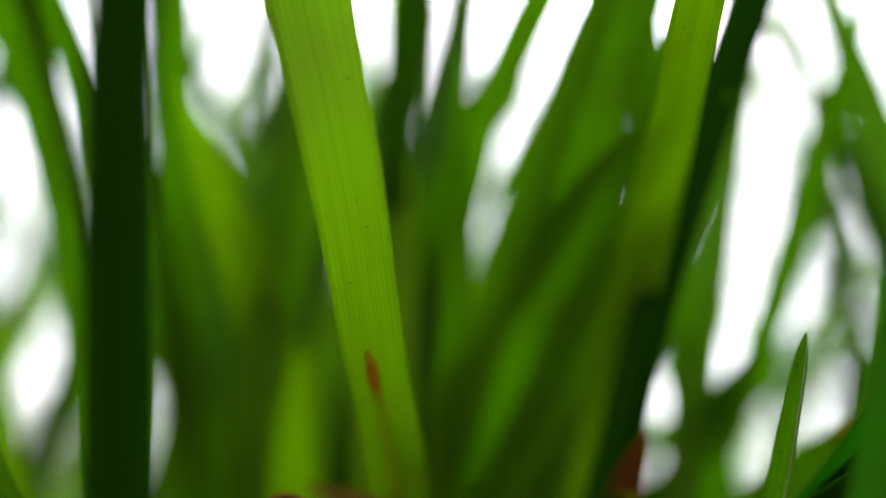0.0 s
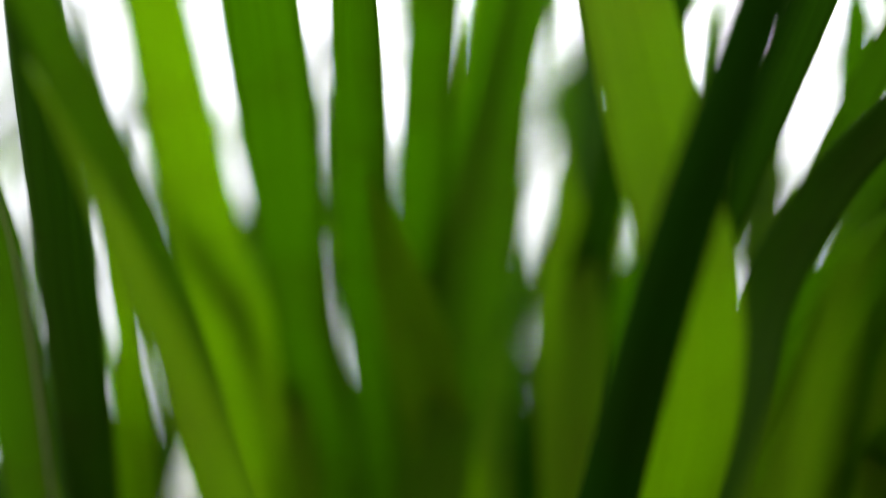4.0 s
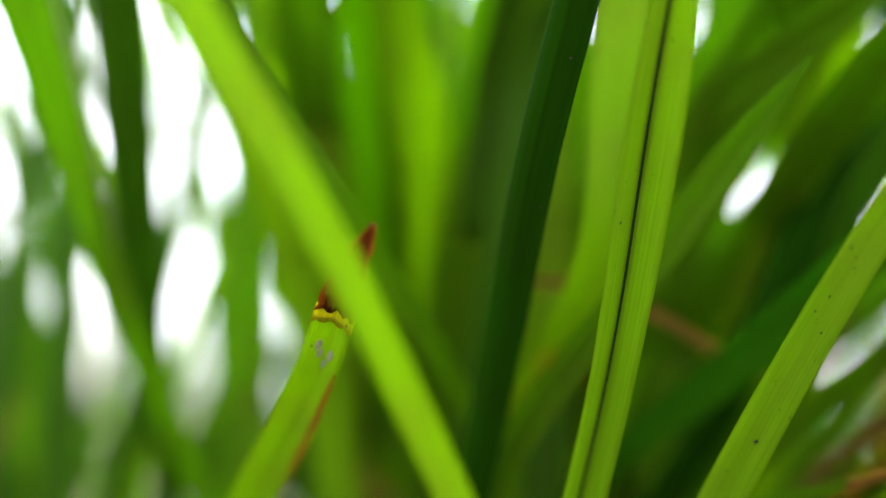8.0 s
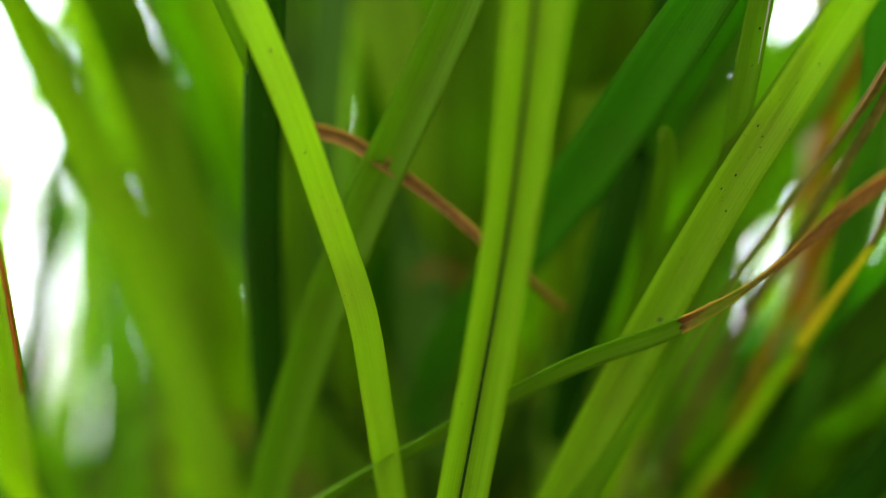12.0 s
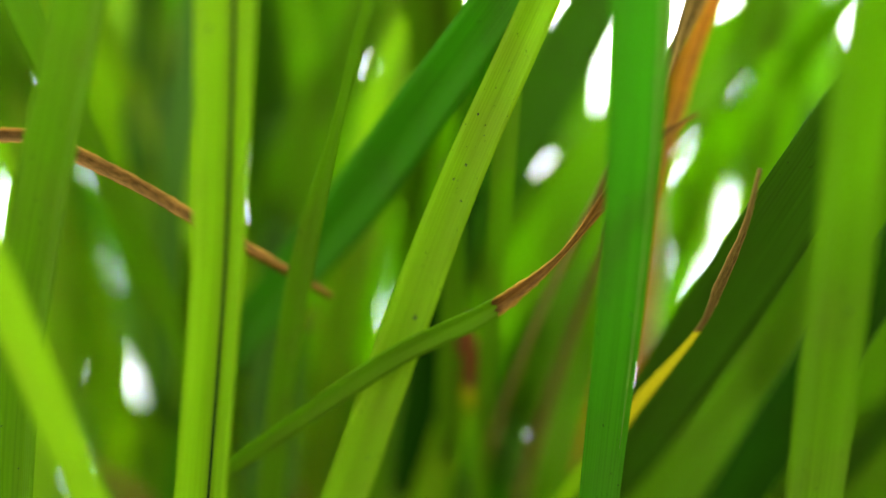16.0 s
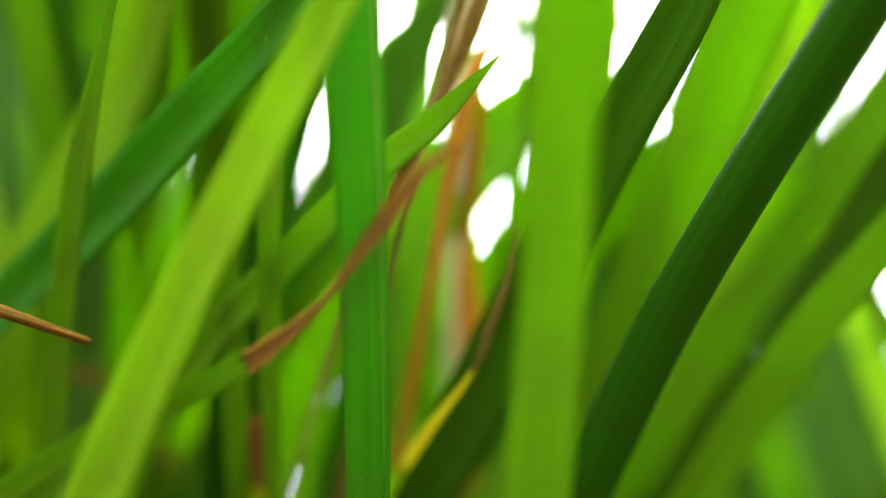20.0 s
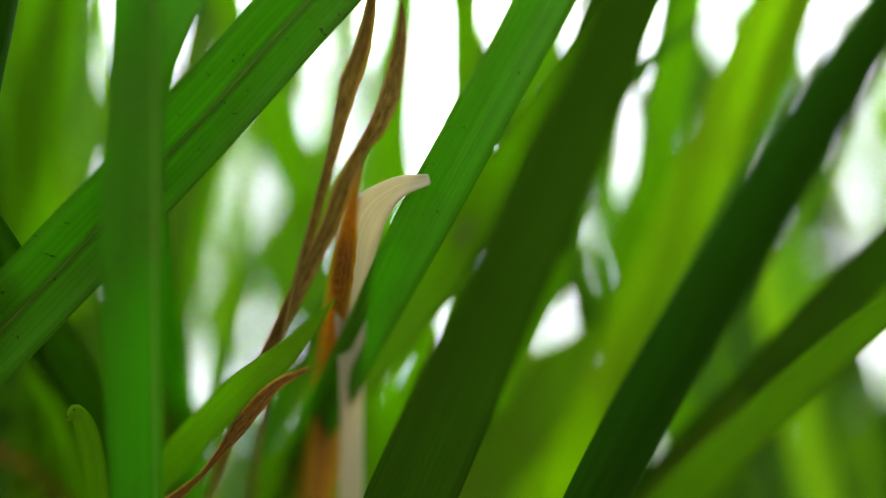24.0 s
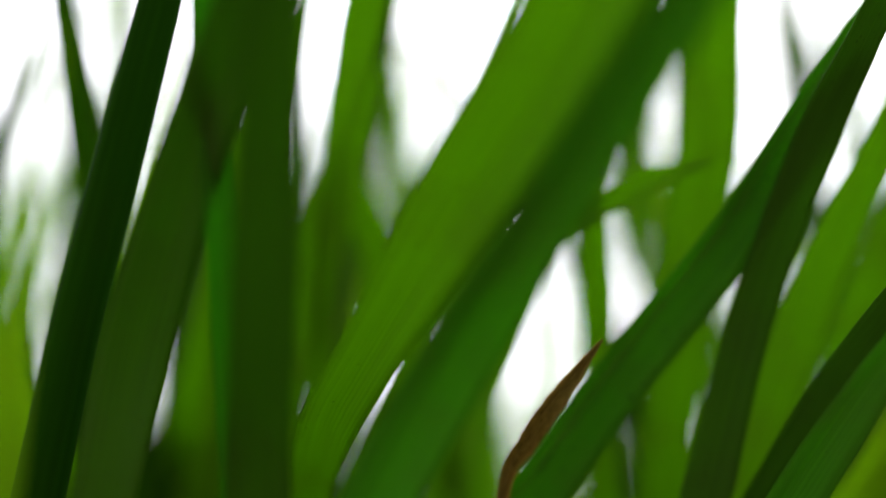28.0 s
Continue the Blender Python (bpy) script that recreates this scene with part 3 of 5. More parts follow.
grass('N', 'blade', 'blue-green grass blade with a pale underside',
      [(2.48, 6.15, 13.64, 4.5), (1.78, 6.95, 13.22, 5.4), (0.94, 7.94, 12.76, 5.9), (-0.24, 9.19, 12.22, 5.2)],
      (1.24, 7.56, 12.96), rise=3.0, material='emerald', seed=32)
grass('I', 'blade', 'broad bright green grass blade close to the lens',
      [(4.39, 3.78, 11.68, 3.8), (4.35, 4.53, 11.17, 4.1), (4.36, 5.31, 10.45, 4.2), (4.32, 6.03, 9.67, 4.5)],
      (4.36, 4.91, 10.74), fold=0.5, crumbs=3, rise=3.0, drop=3.0, material='green', seed=33)
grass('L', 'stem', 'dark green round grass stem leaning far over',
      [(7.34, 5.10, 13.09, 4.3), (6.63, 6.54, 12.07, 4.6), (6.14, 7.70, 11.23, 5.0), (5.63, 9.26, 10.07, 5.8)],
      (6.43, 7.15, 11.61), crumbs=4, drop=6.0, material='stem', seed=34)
grass('M2', 'blade', '',
      [(10.25, 7.44, 13.76, 6.3), (9.35, 8.59, 12.58, 6.1), (8.01, 10.52, 10.83, 8.4)],
      (9.20, 8.85, 12.39), drop=2.0, material='green', seed=35)
grass('K', 'blade', 'pointed bright green grass blade tip',
      [(4.42, 5.63, 12.83, 0.2), (3.95, 6.18, 12.56, 2.2), (3.42, 6.74, 12.34, 2.9), (2.44, 7.97, 11.82, 3.3)],
      (3.56, 6.63, 12.39), material='green', tip=True, seed=36)
grass('orange', 'dry_blade', 'yellow-orange dying grass blade',
      [(4.40, 6.31, 13.22, 1.9), (4.31, 7.23, 12.89, 1.9), (4.20, 8.21, 12.26, 3.2), (4.09, 8.86, 11.44, 3.1), (3.98, 9.02, 11.04, 2.5)],
      (4.20, 7.92, 12.17), rise=1.5, material='orange', rib='', ragged=0.08, seed=37)
grass('fold', 'blade', 'pale dry grass blade bent over at the top',
      [(5.31, 6.12, 14.10, 0.9), (5.03, 6.28, 14.09, 2.0), (4.78, 6.56, 13.94, 3.6), (4.64, 7.03, 13.55, 3.2), (4.60, 7.57, 13.00, 2.5), (4.56, 8.08, 12.40, 2.3), (4.51, 8.50, 11.80, 2.4)],
      (4.78, 7.16, 13.27), tip=True, material='pale', seed=38)
grass('foldb', 'dry_blade', 'withered brown grass blade among green ones',
      [(4.71, 6.64, 14.07, 0.4), (4.45, 6.85, 13.82, 1.3), (4.31, 7.17, 13.48, 1.6), (4.18, 7.68, 12.93, 1.6), (4.11, 8.01, 12.59, 1.4)],
      (4.35, 7.27, 13.38), tip=True, material='orange', rib='', ragged=0.08, seed=39)
grass('Q', 'dry_blade', 'withered brown grass blade among green ones',
      [(5.48, 4.25, 17.46, 0.2), (5.32, 4.35, 17.24, 1.0), (5.08, 4.49, 16.90, 1.9), (4.90, 4.73, 16.60, 2.0), (4.76, 4.96, 16.31, 1.5), (4.71, 5.39, 15.61, 1.0), (4.62, 5.58, 15.20, 1.8), (4.51, 5.70, 14.92, 2.3), (4.40, 5.91, 14.46, 1.7), (4.21, 6.21, 13.77, 1.5)],
      (4.83, 5.08, 15.87), tip=True, twist=15.0, fold=0.6, material='dry', rib='', ragged=0.08, seed=40)
grass('P', 'dry_blade', 'withered brown grass blade among green ones',
      [(4.96, 5.35, 15.22, 0.2), (4.93, 5.48, 14.94, 1.0), (4.82, 5.66, 14.56, 1.7), (4.69, 5.77, 14.30, 1.7), (4.53, 5.95, 14.14, 1.2), (4.39, 6.06, 13.90, 2.0), (4.22, 6.29, 13.61, 1.9), (4.00, 6.44, 13.26, 1.7)],
      (4.40, 5.96, 13.93), twist=14.0, fold=0.6, material='dry', rib='', ragged=0.08, tip=True, seed=41)
grass('S', 'blade', 'broad green grass blade with saw-toothed edge',
      [(6.14, 4.35, 17.62, 4.5), (5.54, 4.71, 16.80, 5.5), (4.38, 5.35, 15.53, 5.9), (3.74, 5.68, 14.77, 6.0), (2.63, 6.29, 13.58, 6.2), (1.45, 7.02, 12.40, 6.0)],
      (4.81, 4.75, 15.74), crumbs=8, back=6.0, teeth=True, rib='rib', turn=12.0, material='fresh', fold=1.1, seed=42)
grass('T', 'blade', 'blue-green leaning grass blade',
      [(6.53, 4.60, 15.73, 4.2), (5.76, 5.31, 14.47, 4.3), (5.22, 6.10, 13.60, 4.6), (4.76, 6.97, 12.83, 4.0)],
      (5.57, 5.75, 14.16), fold=0.7, back=5.0, material='fresh', seed=43)
grass('T2', 'blade', '',
      [(6.72, 6.06, 14.74, 3.9), (6.12, 7.72, 14.24, 6.5), (5.38, 8.54, 13.52, 7.5), (4.75, 8.81, 12.83, 5.6)],
      (5.74, 7.78, 13.83), material='green', crumbs=4, spots=[(0.45, 0.55, -0.3, 0.35, 'rib', 'gall_patch')], seed=44)
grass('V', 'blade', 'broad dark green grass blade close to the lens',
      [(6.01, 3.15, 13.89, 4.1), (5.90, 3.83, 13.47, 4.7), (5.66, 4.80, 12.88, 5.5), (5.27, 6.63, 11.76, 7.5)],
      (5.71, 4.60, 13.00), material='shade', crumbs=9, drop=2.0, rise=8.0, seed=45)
grass('c2', 'blade', '',
      [(3.00, 2.57, 17.17, 4.3), (2.76, 3.60, 16.24, 4.6), (2.77, 4.16, 14.83, 6.7)],
      (2.84, 3.45, 16.08), rise=5.0, material='deep', back=6.0, seed=47)
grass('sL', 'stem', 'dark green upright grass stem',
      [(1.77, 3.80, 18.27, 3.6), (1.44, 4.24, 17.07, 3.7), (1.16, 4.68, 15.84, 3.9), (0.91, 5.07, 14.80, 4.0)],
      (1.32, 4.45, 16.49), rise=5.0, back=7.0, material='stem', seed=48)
grass('bL', 'blade', '',
      [(2.74, 2.42, 18.37, 3.9), (2.29, 3.17, 17.86, 4.8), (1.83, 3.83, 16.88, 5.5), (1.64, 4.03, 15.81, 4.6), (1.33, 4.36, 14.06, 3.6), (0.98, 5.12, 12.11, 3.0)],
      (2.13, 3.36, 17.23), rise=4.0, back=6.0, material='deep', seed=49)
grass('d', 'blade', '',
      [(4.98, 2.36, 18.71, 6.8), (4.54, 2.96, 17.99, 7.3), (3.98, 3.60, 17.31, 6.6), (3.32, 4.48, 16.44, 5.0)],
      (4.21, 3.35, 17.61), fold=0.6, rise=4.0, back=6.0, seed=50)
grass('e', 'blade', '',
      [(4.78, 3.30, 17.66, 4.0), (4.29, 4.18, 16.83, 5.0), (3.87, 4.63, 15.99, 5.1), (3.42, 4.86, 14.92, 4.2)],
      (4.09, 4.24, 16.35), fold=0.6, rise=4.0, material='fresh', back=6.0, seed=51)
grass('u', 'blade', '',
      [(6.77, 5.08, 18.88, 0.4), (6.18, 5.27, 18.76, 2.4), (5.68, 5.69, 18.63, 2.7), (5.20, 6.20, 18.57, 2.5)],
      (5.96, 5.56, 18.71), tip=True, seed=52)
grass('w28', 'blade', '',
      [(5.34, 5.66, 18.94, 3.0), (5.65, 6.44, 18.04, 3.2), (5.82, 7.46, 16.91, 3.4), (6.07, 8.47, 15.81, 4.4)],
      (5.72, 7.01, 17.42), seed=53)
grass('g28', 'blade', '',
      [(7.62, 3.68, 19.36, 2.8), (7.39, 4.34, 18.71, 4.0), (6.96, 5.15, 17.37, 4.2), (6.49, 5.59, 15.82, 4.7)],
      (7.12, 4.69, 17.82), material='deep', seed=54)
grass('h28', 'blade', '',
      [(7.78, 4.67, 16.99, 4.8), (7.46, 5.10, 16.47, 5.0), (7.15, 5.68, 15.77, 5.3)],
      (7.46, 5.15, 16.41), material='deep', seed=55)
grass('i28', 'blade', '',
      [(8.27, 4.76, 18.91, 3.2), (7.88, 5.71, 17.79, 5.2), (7.55, 6.66, 16.48, 5.5)],
      (7.90, 5.71, 17.73), seed=56)
grass('j28', 'blade', '',
      [(6.84, 4.83, 20.60, 6.4), (7.04, 5.86, 19.49, 7.0), (6.98, 6.97, 18.18, 6.8), (6.94, 8.67, 15.95, 6.7)],
      (6.95, 6.58, 18.55), seed=57)
grass('k28', 'blade', '',
      [(3.29, 4.77, 20.25, 4.0), (2.96, 5.68, 19.45, 3.1), (2.74, 6.57, 18.66, 3.3)],
      (2.99, 5.67, 19.46), seed=58)
grass('G20a', 'blade', '',
      [(1.30, 6.09, 13.68, 0.9), (0.85, 7.14, 12.91, 2.3), (0.45, 8.28, 12.01, 2.5), (0.06, 9.56, 10.93, 3.0)],
      (0.67, 7.77, 12.38), seed=59)
grass('G20b', 'blade', '',
      [(1.39, 8.34, 15.74, 6.3), (0.84, 9.61, 14.95, 6.0)],
      (1.11, 8.98, 15.34), seed=60)
grass('G18r', 'blade', '',
      [(10.08, 13.39, 11.73, 4.6), (8.92, 14.41, 10.84, 5.8), (7.78, 15.10, 10.20, 4.9)],
      (8.93, 14.30, 10.92), seed=61)
grass('R20a', 'blade', '',
      [(8.58, 7.23, 11.96, 4.6), (7.97, 8.29, 11.22, 5.5), (7.24, 9.82, 10.04, 6.0)],
      (7.93, 8.45, 11.07), material='green', seed=62)
grass('R17a', 'blade', '',
      [(6.89, 9.83, 12.42, 7.9), (5.86, 10.63, 10.98, 8.2), (4.53, 11.30, 9.50, 8.5)],
      (4.96, 8.47, 10.50), rise=1.0, seed=63)
grass('R17b', 'blade', '',
      [(6.69, 9.16, 13.32, 6.2), (6.60, 11.47, 12.60, 7.6), (5.48, 13.15, 10.87, 7.4)],
      (5.65, 9.67, 11.58), rise=1.0, seed=64)
grass('O20', 'blade', '',
      [(5.68, 10.36, 14.14, 3.0), (5.49, 11.60, 12.93, 4.8), (5.19, 13.46, 11.03, 5.3)],
      (5.45, 11.81, 12.70), seed=65)
grass('farE', 'blade', '',
      [(0.11, 8.35, 15.71, 4.2), (0.12, 9.49, 14.82, 4.5), (-0.04, 10.54, 13.65, 4.7)],
      (0.07, 9.46, 14.72), seed=66)
grass('farF', 'blade', '',
      [(1.01, 9.33, 15.96, 6.2), (0.35, 10.60, 15.06, 5.9), (-0.27, 12.34, 13.49, 5.5)],
      (0.36, 10.76, 14.84), seed=67)
grass('farG', 'blade', '',
      [(5.54, 10.28, 18.56, 5.4), (5.45, 11.30, 17.39, 5.7)],
      (5.49, 10.79, 17.98), seed=68)
grass('farH', 'blade', '',
      [(3.12, 9.06, 19.07, 5.8), (3.45, 10.21, 17.95, 5.3), (3.92, 11.35, 16.82, 5.5)],
      (3.50, 10.20, 17.95), seed=69)
grass('dry21', 'dry_blade', 'withered brown grass blade among green ones',
      [(5.93, 11.59, 11.86, 2.7), (6.25, 11.74, 11.66, 3.5), (6.56, 11.54, 11.34, 1.9)],
      (6.25, 11.62, 11.62), tip=True, root=False, material='dry', rib='', ragged=0.08, seed=70)
grass('R20b', 'blade', '',
      [(7.28, 6.18, 14.17, 9.0), (7.06, 7.50, 13.34, 8.7), (6.69, 9.23, 12.05, 9.0), (6.40, 10.75, 10.74, 8.9)],
      (6.86, 8.42, 12.57), material='green', seed=71)
grass('R20c', 'blade', '',
      [(9.22, 7.64, 12.87, 6.4), (8.90, 8.90, 12.11, 6.9), (8.25, 10.24, 11.10, 6.7)],
      (8.79, 8.93, 12.02), material='deep', seed=72)
grass('R25a', 'blade', '',
      [(9.41, 6.59, 16.74, 7.6), (8.98, 8.07, 15.34, 8.4), (8.51, 9.56, 13.83, 8.5), (8.11, 10.57, 12.77, 8.2)],
      (8.75, 8.70, 14.67), material='bright', seed=73)
grass('R25b', 'blade', '',
      [(9.50, 7.63, 16.34, 5.2), (9.26, 9.25, 14.76, 5.0), (8.76, 11.13, 12.81, 5.5)],
      (9.18, 9.34, 14.64), seed=74)
grass('R28a', 'blade', '',
      [(9.59, 7.23, 18.59, 6.4), (9.39, 8.41, 17.37, 6.9), (9.14, 9.42, 15.87, 7.2)],
      (9.37, 8.35, 17.28), seed=75)
grass('R11a', 'blade', '',
      [(3.85, 9.61, 15.61, 9.5), (3.03, 10.54, 13.94, 8.3), (2.32, 11.55, 12.28, 7.8), (1.54, 12.81, 10.36, 7.4)],
      (2.01, 8.64, 12.36), material='deep', seed=76)
grass('R11b', 'blade', '',
      [(1.99, 7.90, 14.58, 7.1), (1.98, 9.53, 13.88, 7.5), (1.82, 11.59, 12.65, 7.9)],
      (1.93, 9.67, 13.70), seed=77)
grass('redtip', 'blade', 'grass blade with a red-brown withered tip',
      [(2.38, 7.57, 13.74, 0.5), (2.42, 8.35, 13.52, 2.9), (2.42, 9.18, 13.13, 4.1), (2.29, 9.78, 12.60, 4.3)],
      (2.37, 8.72, 13.25), material='bright', tip=True, dry=0.6, margin=0.1, dry_material='redtip', seed=78)
grass('tipc', 'blade', 'small green grass blade with a curled tip',
      [(2.00, 7.44, 12.37, 0.4), (2.07, 7.41, 12.44, 1.2), (2.09, 7.71, 12.26, 1.9), (1.99, 8.46, 11.75, 2.3), (1.82, 9.37, 11.01, 2.8)],
      (1.99, 8.08, 11.97), tip=True, material='green', crumbs=3, seed=79)
# Added dark stem: stands in for the shaded half of a folded blade.
grass('darkR', 'stem', 'dark green round stem added as the shaded half of a folded blade',
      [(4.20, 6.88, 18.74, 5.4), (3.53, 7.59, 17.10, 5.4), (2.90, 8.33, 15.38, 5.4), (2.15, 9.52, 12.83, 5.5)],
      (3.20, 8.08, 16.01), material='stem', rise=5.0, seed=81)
grass('thinR', 'blade', 'thin pale green grass blade with a fine tip',
      [(2.81, 5.74, 14.25, 0.2), (2.76, 5.80, 14.07, 1.0), (2.69, 6.02, 13.68, 1.6), (2.64, 6.35, 13.26, 2.0), (2.60, 6.68, 12.87, 2.2)],
      (2.70, 6.12, 13.63), material='green', tip=True, edge='pale', crumbs=3, seed=82)
grass('T3', 'blade', 'narrow blue-green grass blade behind the toothed blade',
      [(8.63, 8.10, 16.64, 1.5), (7.87, 8.49, 16.23, 2.7), (6.25, 9.23, 15.28, 3.1), (4.97, 9.94, 14.39, 3.0)],
      (6.93, 8.94, 15.63), material='blue', rise=1.0, back=3.0, seed=83)
grass('arch', 'dry_blade', 'small arched withered tip beside a dark stem',
      [(-1.33, 6.72, 12.43, 0.4), (-1.23, 6.67, 12.56, 0.8), (-1.03, 6.63, 12.68, 1.2), (-0.79, 6.66, 12.64, 1.3), (-0.53, 6.86, 12.45, 1.2), (-0.31, 7.20, 12.15, 1.1)],
      (-0.87, 6.79, 12.48), tip=True, material='straw', rib='', ragged=0.08, fold=0.7, twist=10.0, drop=2.0, back=2.0, seed=84)
grass('backE', 'blade', 'dark green grass blade low behind the curled one',
      [(4.24, 12.13, 14.48, 5.5), (3.68, 13.06, 13.06, 8.5), (3.08, 14.09, 11.39, 9.2), (2.66, 14.93, 10.17, 9.4)],
      (3.42, 13.55, 12.27), material='deep', rise=2.0, seed=85)

# ---- the tuft behind ----
def behind():
    count = 0
    for k, (cx, cy, n) in enumerate(((-10.5, 15, 8), (-4, 17, 13), (1, 14, 7), (6, 17, 3), (11, 14, 8), (15, 19, 10), (-14, 22, 6), (-1, 24, 12), (8, 25, 5), (21, 17, 16), (18, 26, 16),
                                     (-19, 19, 4), (-11, 27, 6), (3, 33, 5), (14, 34, 7), (-22, 31, 2), (26, 29, 14), (-1, 19, 8), (-6, 22, 8), (4, 40, 5), (-5, 36, 12))):
        rng = random.Random(31 + k)
        clump = tuft(cx, cy, "dense tuft of tall green grass farther back")
        for k in range(n):
            a = rng.uniform(-1, 1)
            x, y = cx + rng.gauss(0, 1.3), cy + rng.gauss(0, 1.2)
            lean = a * 9 + rng.gauss(0, 2)
            tall = rng.uniform(22, 38)
            w = rng.uniform(4.5, 8)
            away = rng.uniform(-4, 2)
            pts = [(x + lean * s ** 1.5, y + away * s, tall * math.sin(s * 1.45) / math.sin(1.45), w * (1 - 0.9 * max(0, s - 0.45) / 0.55)) for s in (1.0, 0.8, 0.6, 0.4, 0.2)]
            kind = rng.choices(("green", "bright", "deep"), (5, 2, 4))[0]
            grass(f"behind{count}", "blade", {"green": "", "bright": "sunlit yellow-green grass blade in the tuft", "deep": ""}[kind],
                  pts, (x, y, 0), kind, fold=rng.uniform(0.1, 0.5), turn=rng.uniform(-40, 40), tip=True, rib="", seed=count, clump=clump)
            count += 1


def undergrowth():
    """Short dense grass between the tufts, low behind the tall blades."""
    count = 0
    for cx in (*range(-12, 31, 6), -18, -25):
        for cy, n in ((15, 7), (21, 9), (30, 10)):
            rng = random.Random(2300 + cx * 40 + cy)
            x0, y0 = cx + rng.uniform(-2, 2), cy + rng.uniform(-2, 2)
            clump = tuft(x0, y0, "low tuft of short dark green grass")
            for k in range(n):
                x, y = x0 + rng.gauss(0, 1.6), y0 + rng.gauss(0, 1.2)
                lean, tall, w = rng.uniform(-5, 5), rng.uniform(0.32, 0.46) * cy + 6.0 - 0.08 * cy + (3.5 if cx == 6 else 0.0), rng.uniform(4, 7)
                pts = [(x + lean * s ** 1.5, y + rng.uniform(-0.2, 0.2), tall * math.sin(s * 1.45), w * (1 - 0.9 * max(0, s - 0.4) / 0.6)) for s in (1.0, 0.7, 0.4, 0.15)]
                kind = rng.choices(("green", "deep", "straw", "dry"), (4, 6, 0.5, 0.5))[0]
                grass(f"low{count}", "blade", "withered brown blade in the low grass" if kind in ("straw", "dry") else "",
                      pts, (x, y, 0), kind, fold=rng.uniform(0.1, 0.5), turn=rng.uniform(-50, 50), tip=True, rib="", seed=count + 500, clump=clump)
                count += 1


def meadow():
    """Thin tall grass far behind, too fine to count, as one mesh."""
    rng = random.Random(5)
    verts, faces = [], []
    for k in range(1500):
        y = rng.uniform(0.45, 1.9)
        x = rng.uniform(-1.0, 1.1) * (0.25 + y)
        tall, lean, w = rng.uniform(0.16, 0.34) * (0.6 + 0.5 * y), rng.gauss(0, 0.07), rng.uniform(0.002, 0.005)
        if x < -0.1 and rng.random() < 0.6:
            continue
        base = len(verts)
        for j in range(6):
            s = j / 5
            c = (x + lean * s ** 1.7, y + 0.03 * s, tall * (s - 0.12 * s * s))
            h = w * (1 - 0.92 * s ** 2) / 2
            verts += [(c[0] - h, c[1], c[2] - 0.004), (c[0] + h, c[1] + h, c[2] - 0.004)]
        faces += [(base + 2 * j, base + 2 * j + 1, base + 2 * j + 3, base + 2 * j + 2) for j in range(5)]
    data = bpy.data.meshes.new("far_grass")
    data.from_pydata(verts, [], faces)
    data.materials.append(MATS["bush"])
    tagged(new("far_grass", data), "thin pale green grass far behind the tufts", "grass", kind="stuff")


def shrub(x, y, tall, seed):
    """A loose shrub: bent stems that fork, with small leaves along the twigs."""
    rng = random.Random(seed)
    ob = new("shrub")
    ob.location = (x, y, 0)
    wood, leaves = bmesh.new(), bmesh.new()

    def limb(p, way, far, thick, depth):
        n = 5
        last = None
        for k in range(n + 1):
            side = way.orthogonal().normalized()
            other = way.cross(side).normalized()
            r = thick * (1 - 0.6 * k / n)
            ring = [wood.verts.new(p + side * (r * math.cos(a)) + other * (r * math.sin(a))) for a in (0, 1.257, 2.513, 3.77, 5.027)]
            if last:
                for j in range(5):
                    wood.faces.new((last[j], last[(j + 1) % 5], ring[(j + 1) % 5], ring[j]))
            last = ring
            if depth > 0 and k in (2, 3, 4):
                turn = Vector((rng.uniform(-1, 1), rng.uniform(-1, 1), rng.uniform(-0.2, 0.7)))
                limb(p.copy(), (way + turn * 0.9).normalized(), far * rng.uniform(0.45, 0.65), thick * 0.5, depth - 1)
            if depth < 2 and k:
                for _ in range(2):
                    d = Vector((rng.uniform(-1, 1), rng.uniform(-1, 1), rng.uniform(-0.5, 0.8))).normalized()
                    e = d.orthogonal().normalized() * rng.uniform(0.006, 0.011)
                    q = p + d * 0.012
                    size = rng.uniform(0.018, 0.04)
                    v = [leaves.verts.new(c) for c in (q, q + d * size * 0.5 + e, q + d * size, q + d * size * 0.5 - e)]
                    leaves.faces.new(v)
            p = p + way * far / n
            way = (way + Vector((rng.uniform(-1, 1), rng.uniform(-1, 1), rng.uniform(-0.4, 0.7))) * 0.22).normalized()

    for k in range(3):
        limb(Vector((rng.uniform(-0.04, 0.04), rng.uniform(-0.04, 0.04), -0.01)), Vector((rng.uniform(-0.4, 0.4), rng.uniform(-0.3, 0.3), 1)).normalized(), tall, 0.010, 3)
    for word, bm, mat in (("branchwork", wood, "twig"), ("foliage", leaves, "bush")):
        data = bpy.data.meshes.new(word)
        bm.to_mesh(data)
        bm.free()
        data.materials.append(MATS[mat])
        child = new(word, data)
        child.parent = ob
    return tagged(ob, "loose leafy shrub with thin grey-brown twigs, far behind", "shrub", "shrubs")


behind()
undergrowth()
meadow()
for sx, sy, st, sd in ((-0.2, 1.5, 0.6, 4), (0.55, 1.2, 0.5, 5), (1.1, 1.0, 0.55, 6), (-1.5, 1.3, 0.6, 7), (0.16, 1.3, 0.8, 8), (-0.7, 1.25, 0.55, 9), (0.42, 1.9, 1.2, 10)):
    shrub(sx, sy, st, sd)


def sway(key, rows):
    """Rows of seconds, the shift in cm (x, y, z) and the lean in degrees of a blade that the breeze and the passing camera move."""
    ob = THINGS[key]
    o = ob.location.copy()
    walk(ob, [(t, Matrix.Translation(o + Vector((x, y, z)) * CM) @ Matrix.Rotation(radians(a), 4, AHEAD)) for t, x, y, z, a in rows])


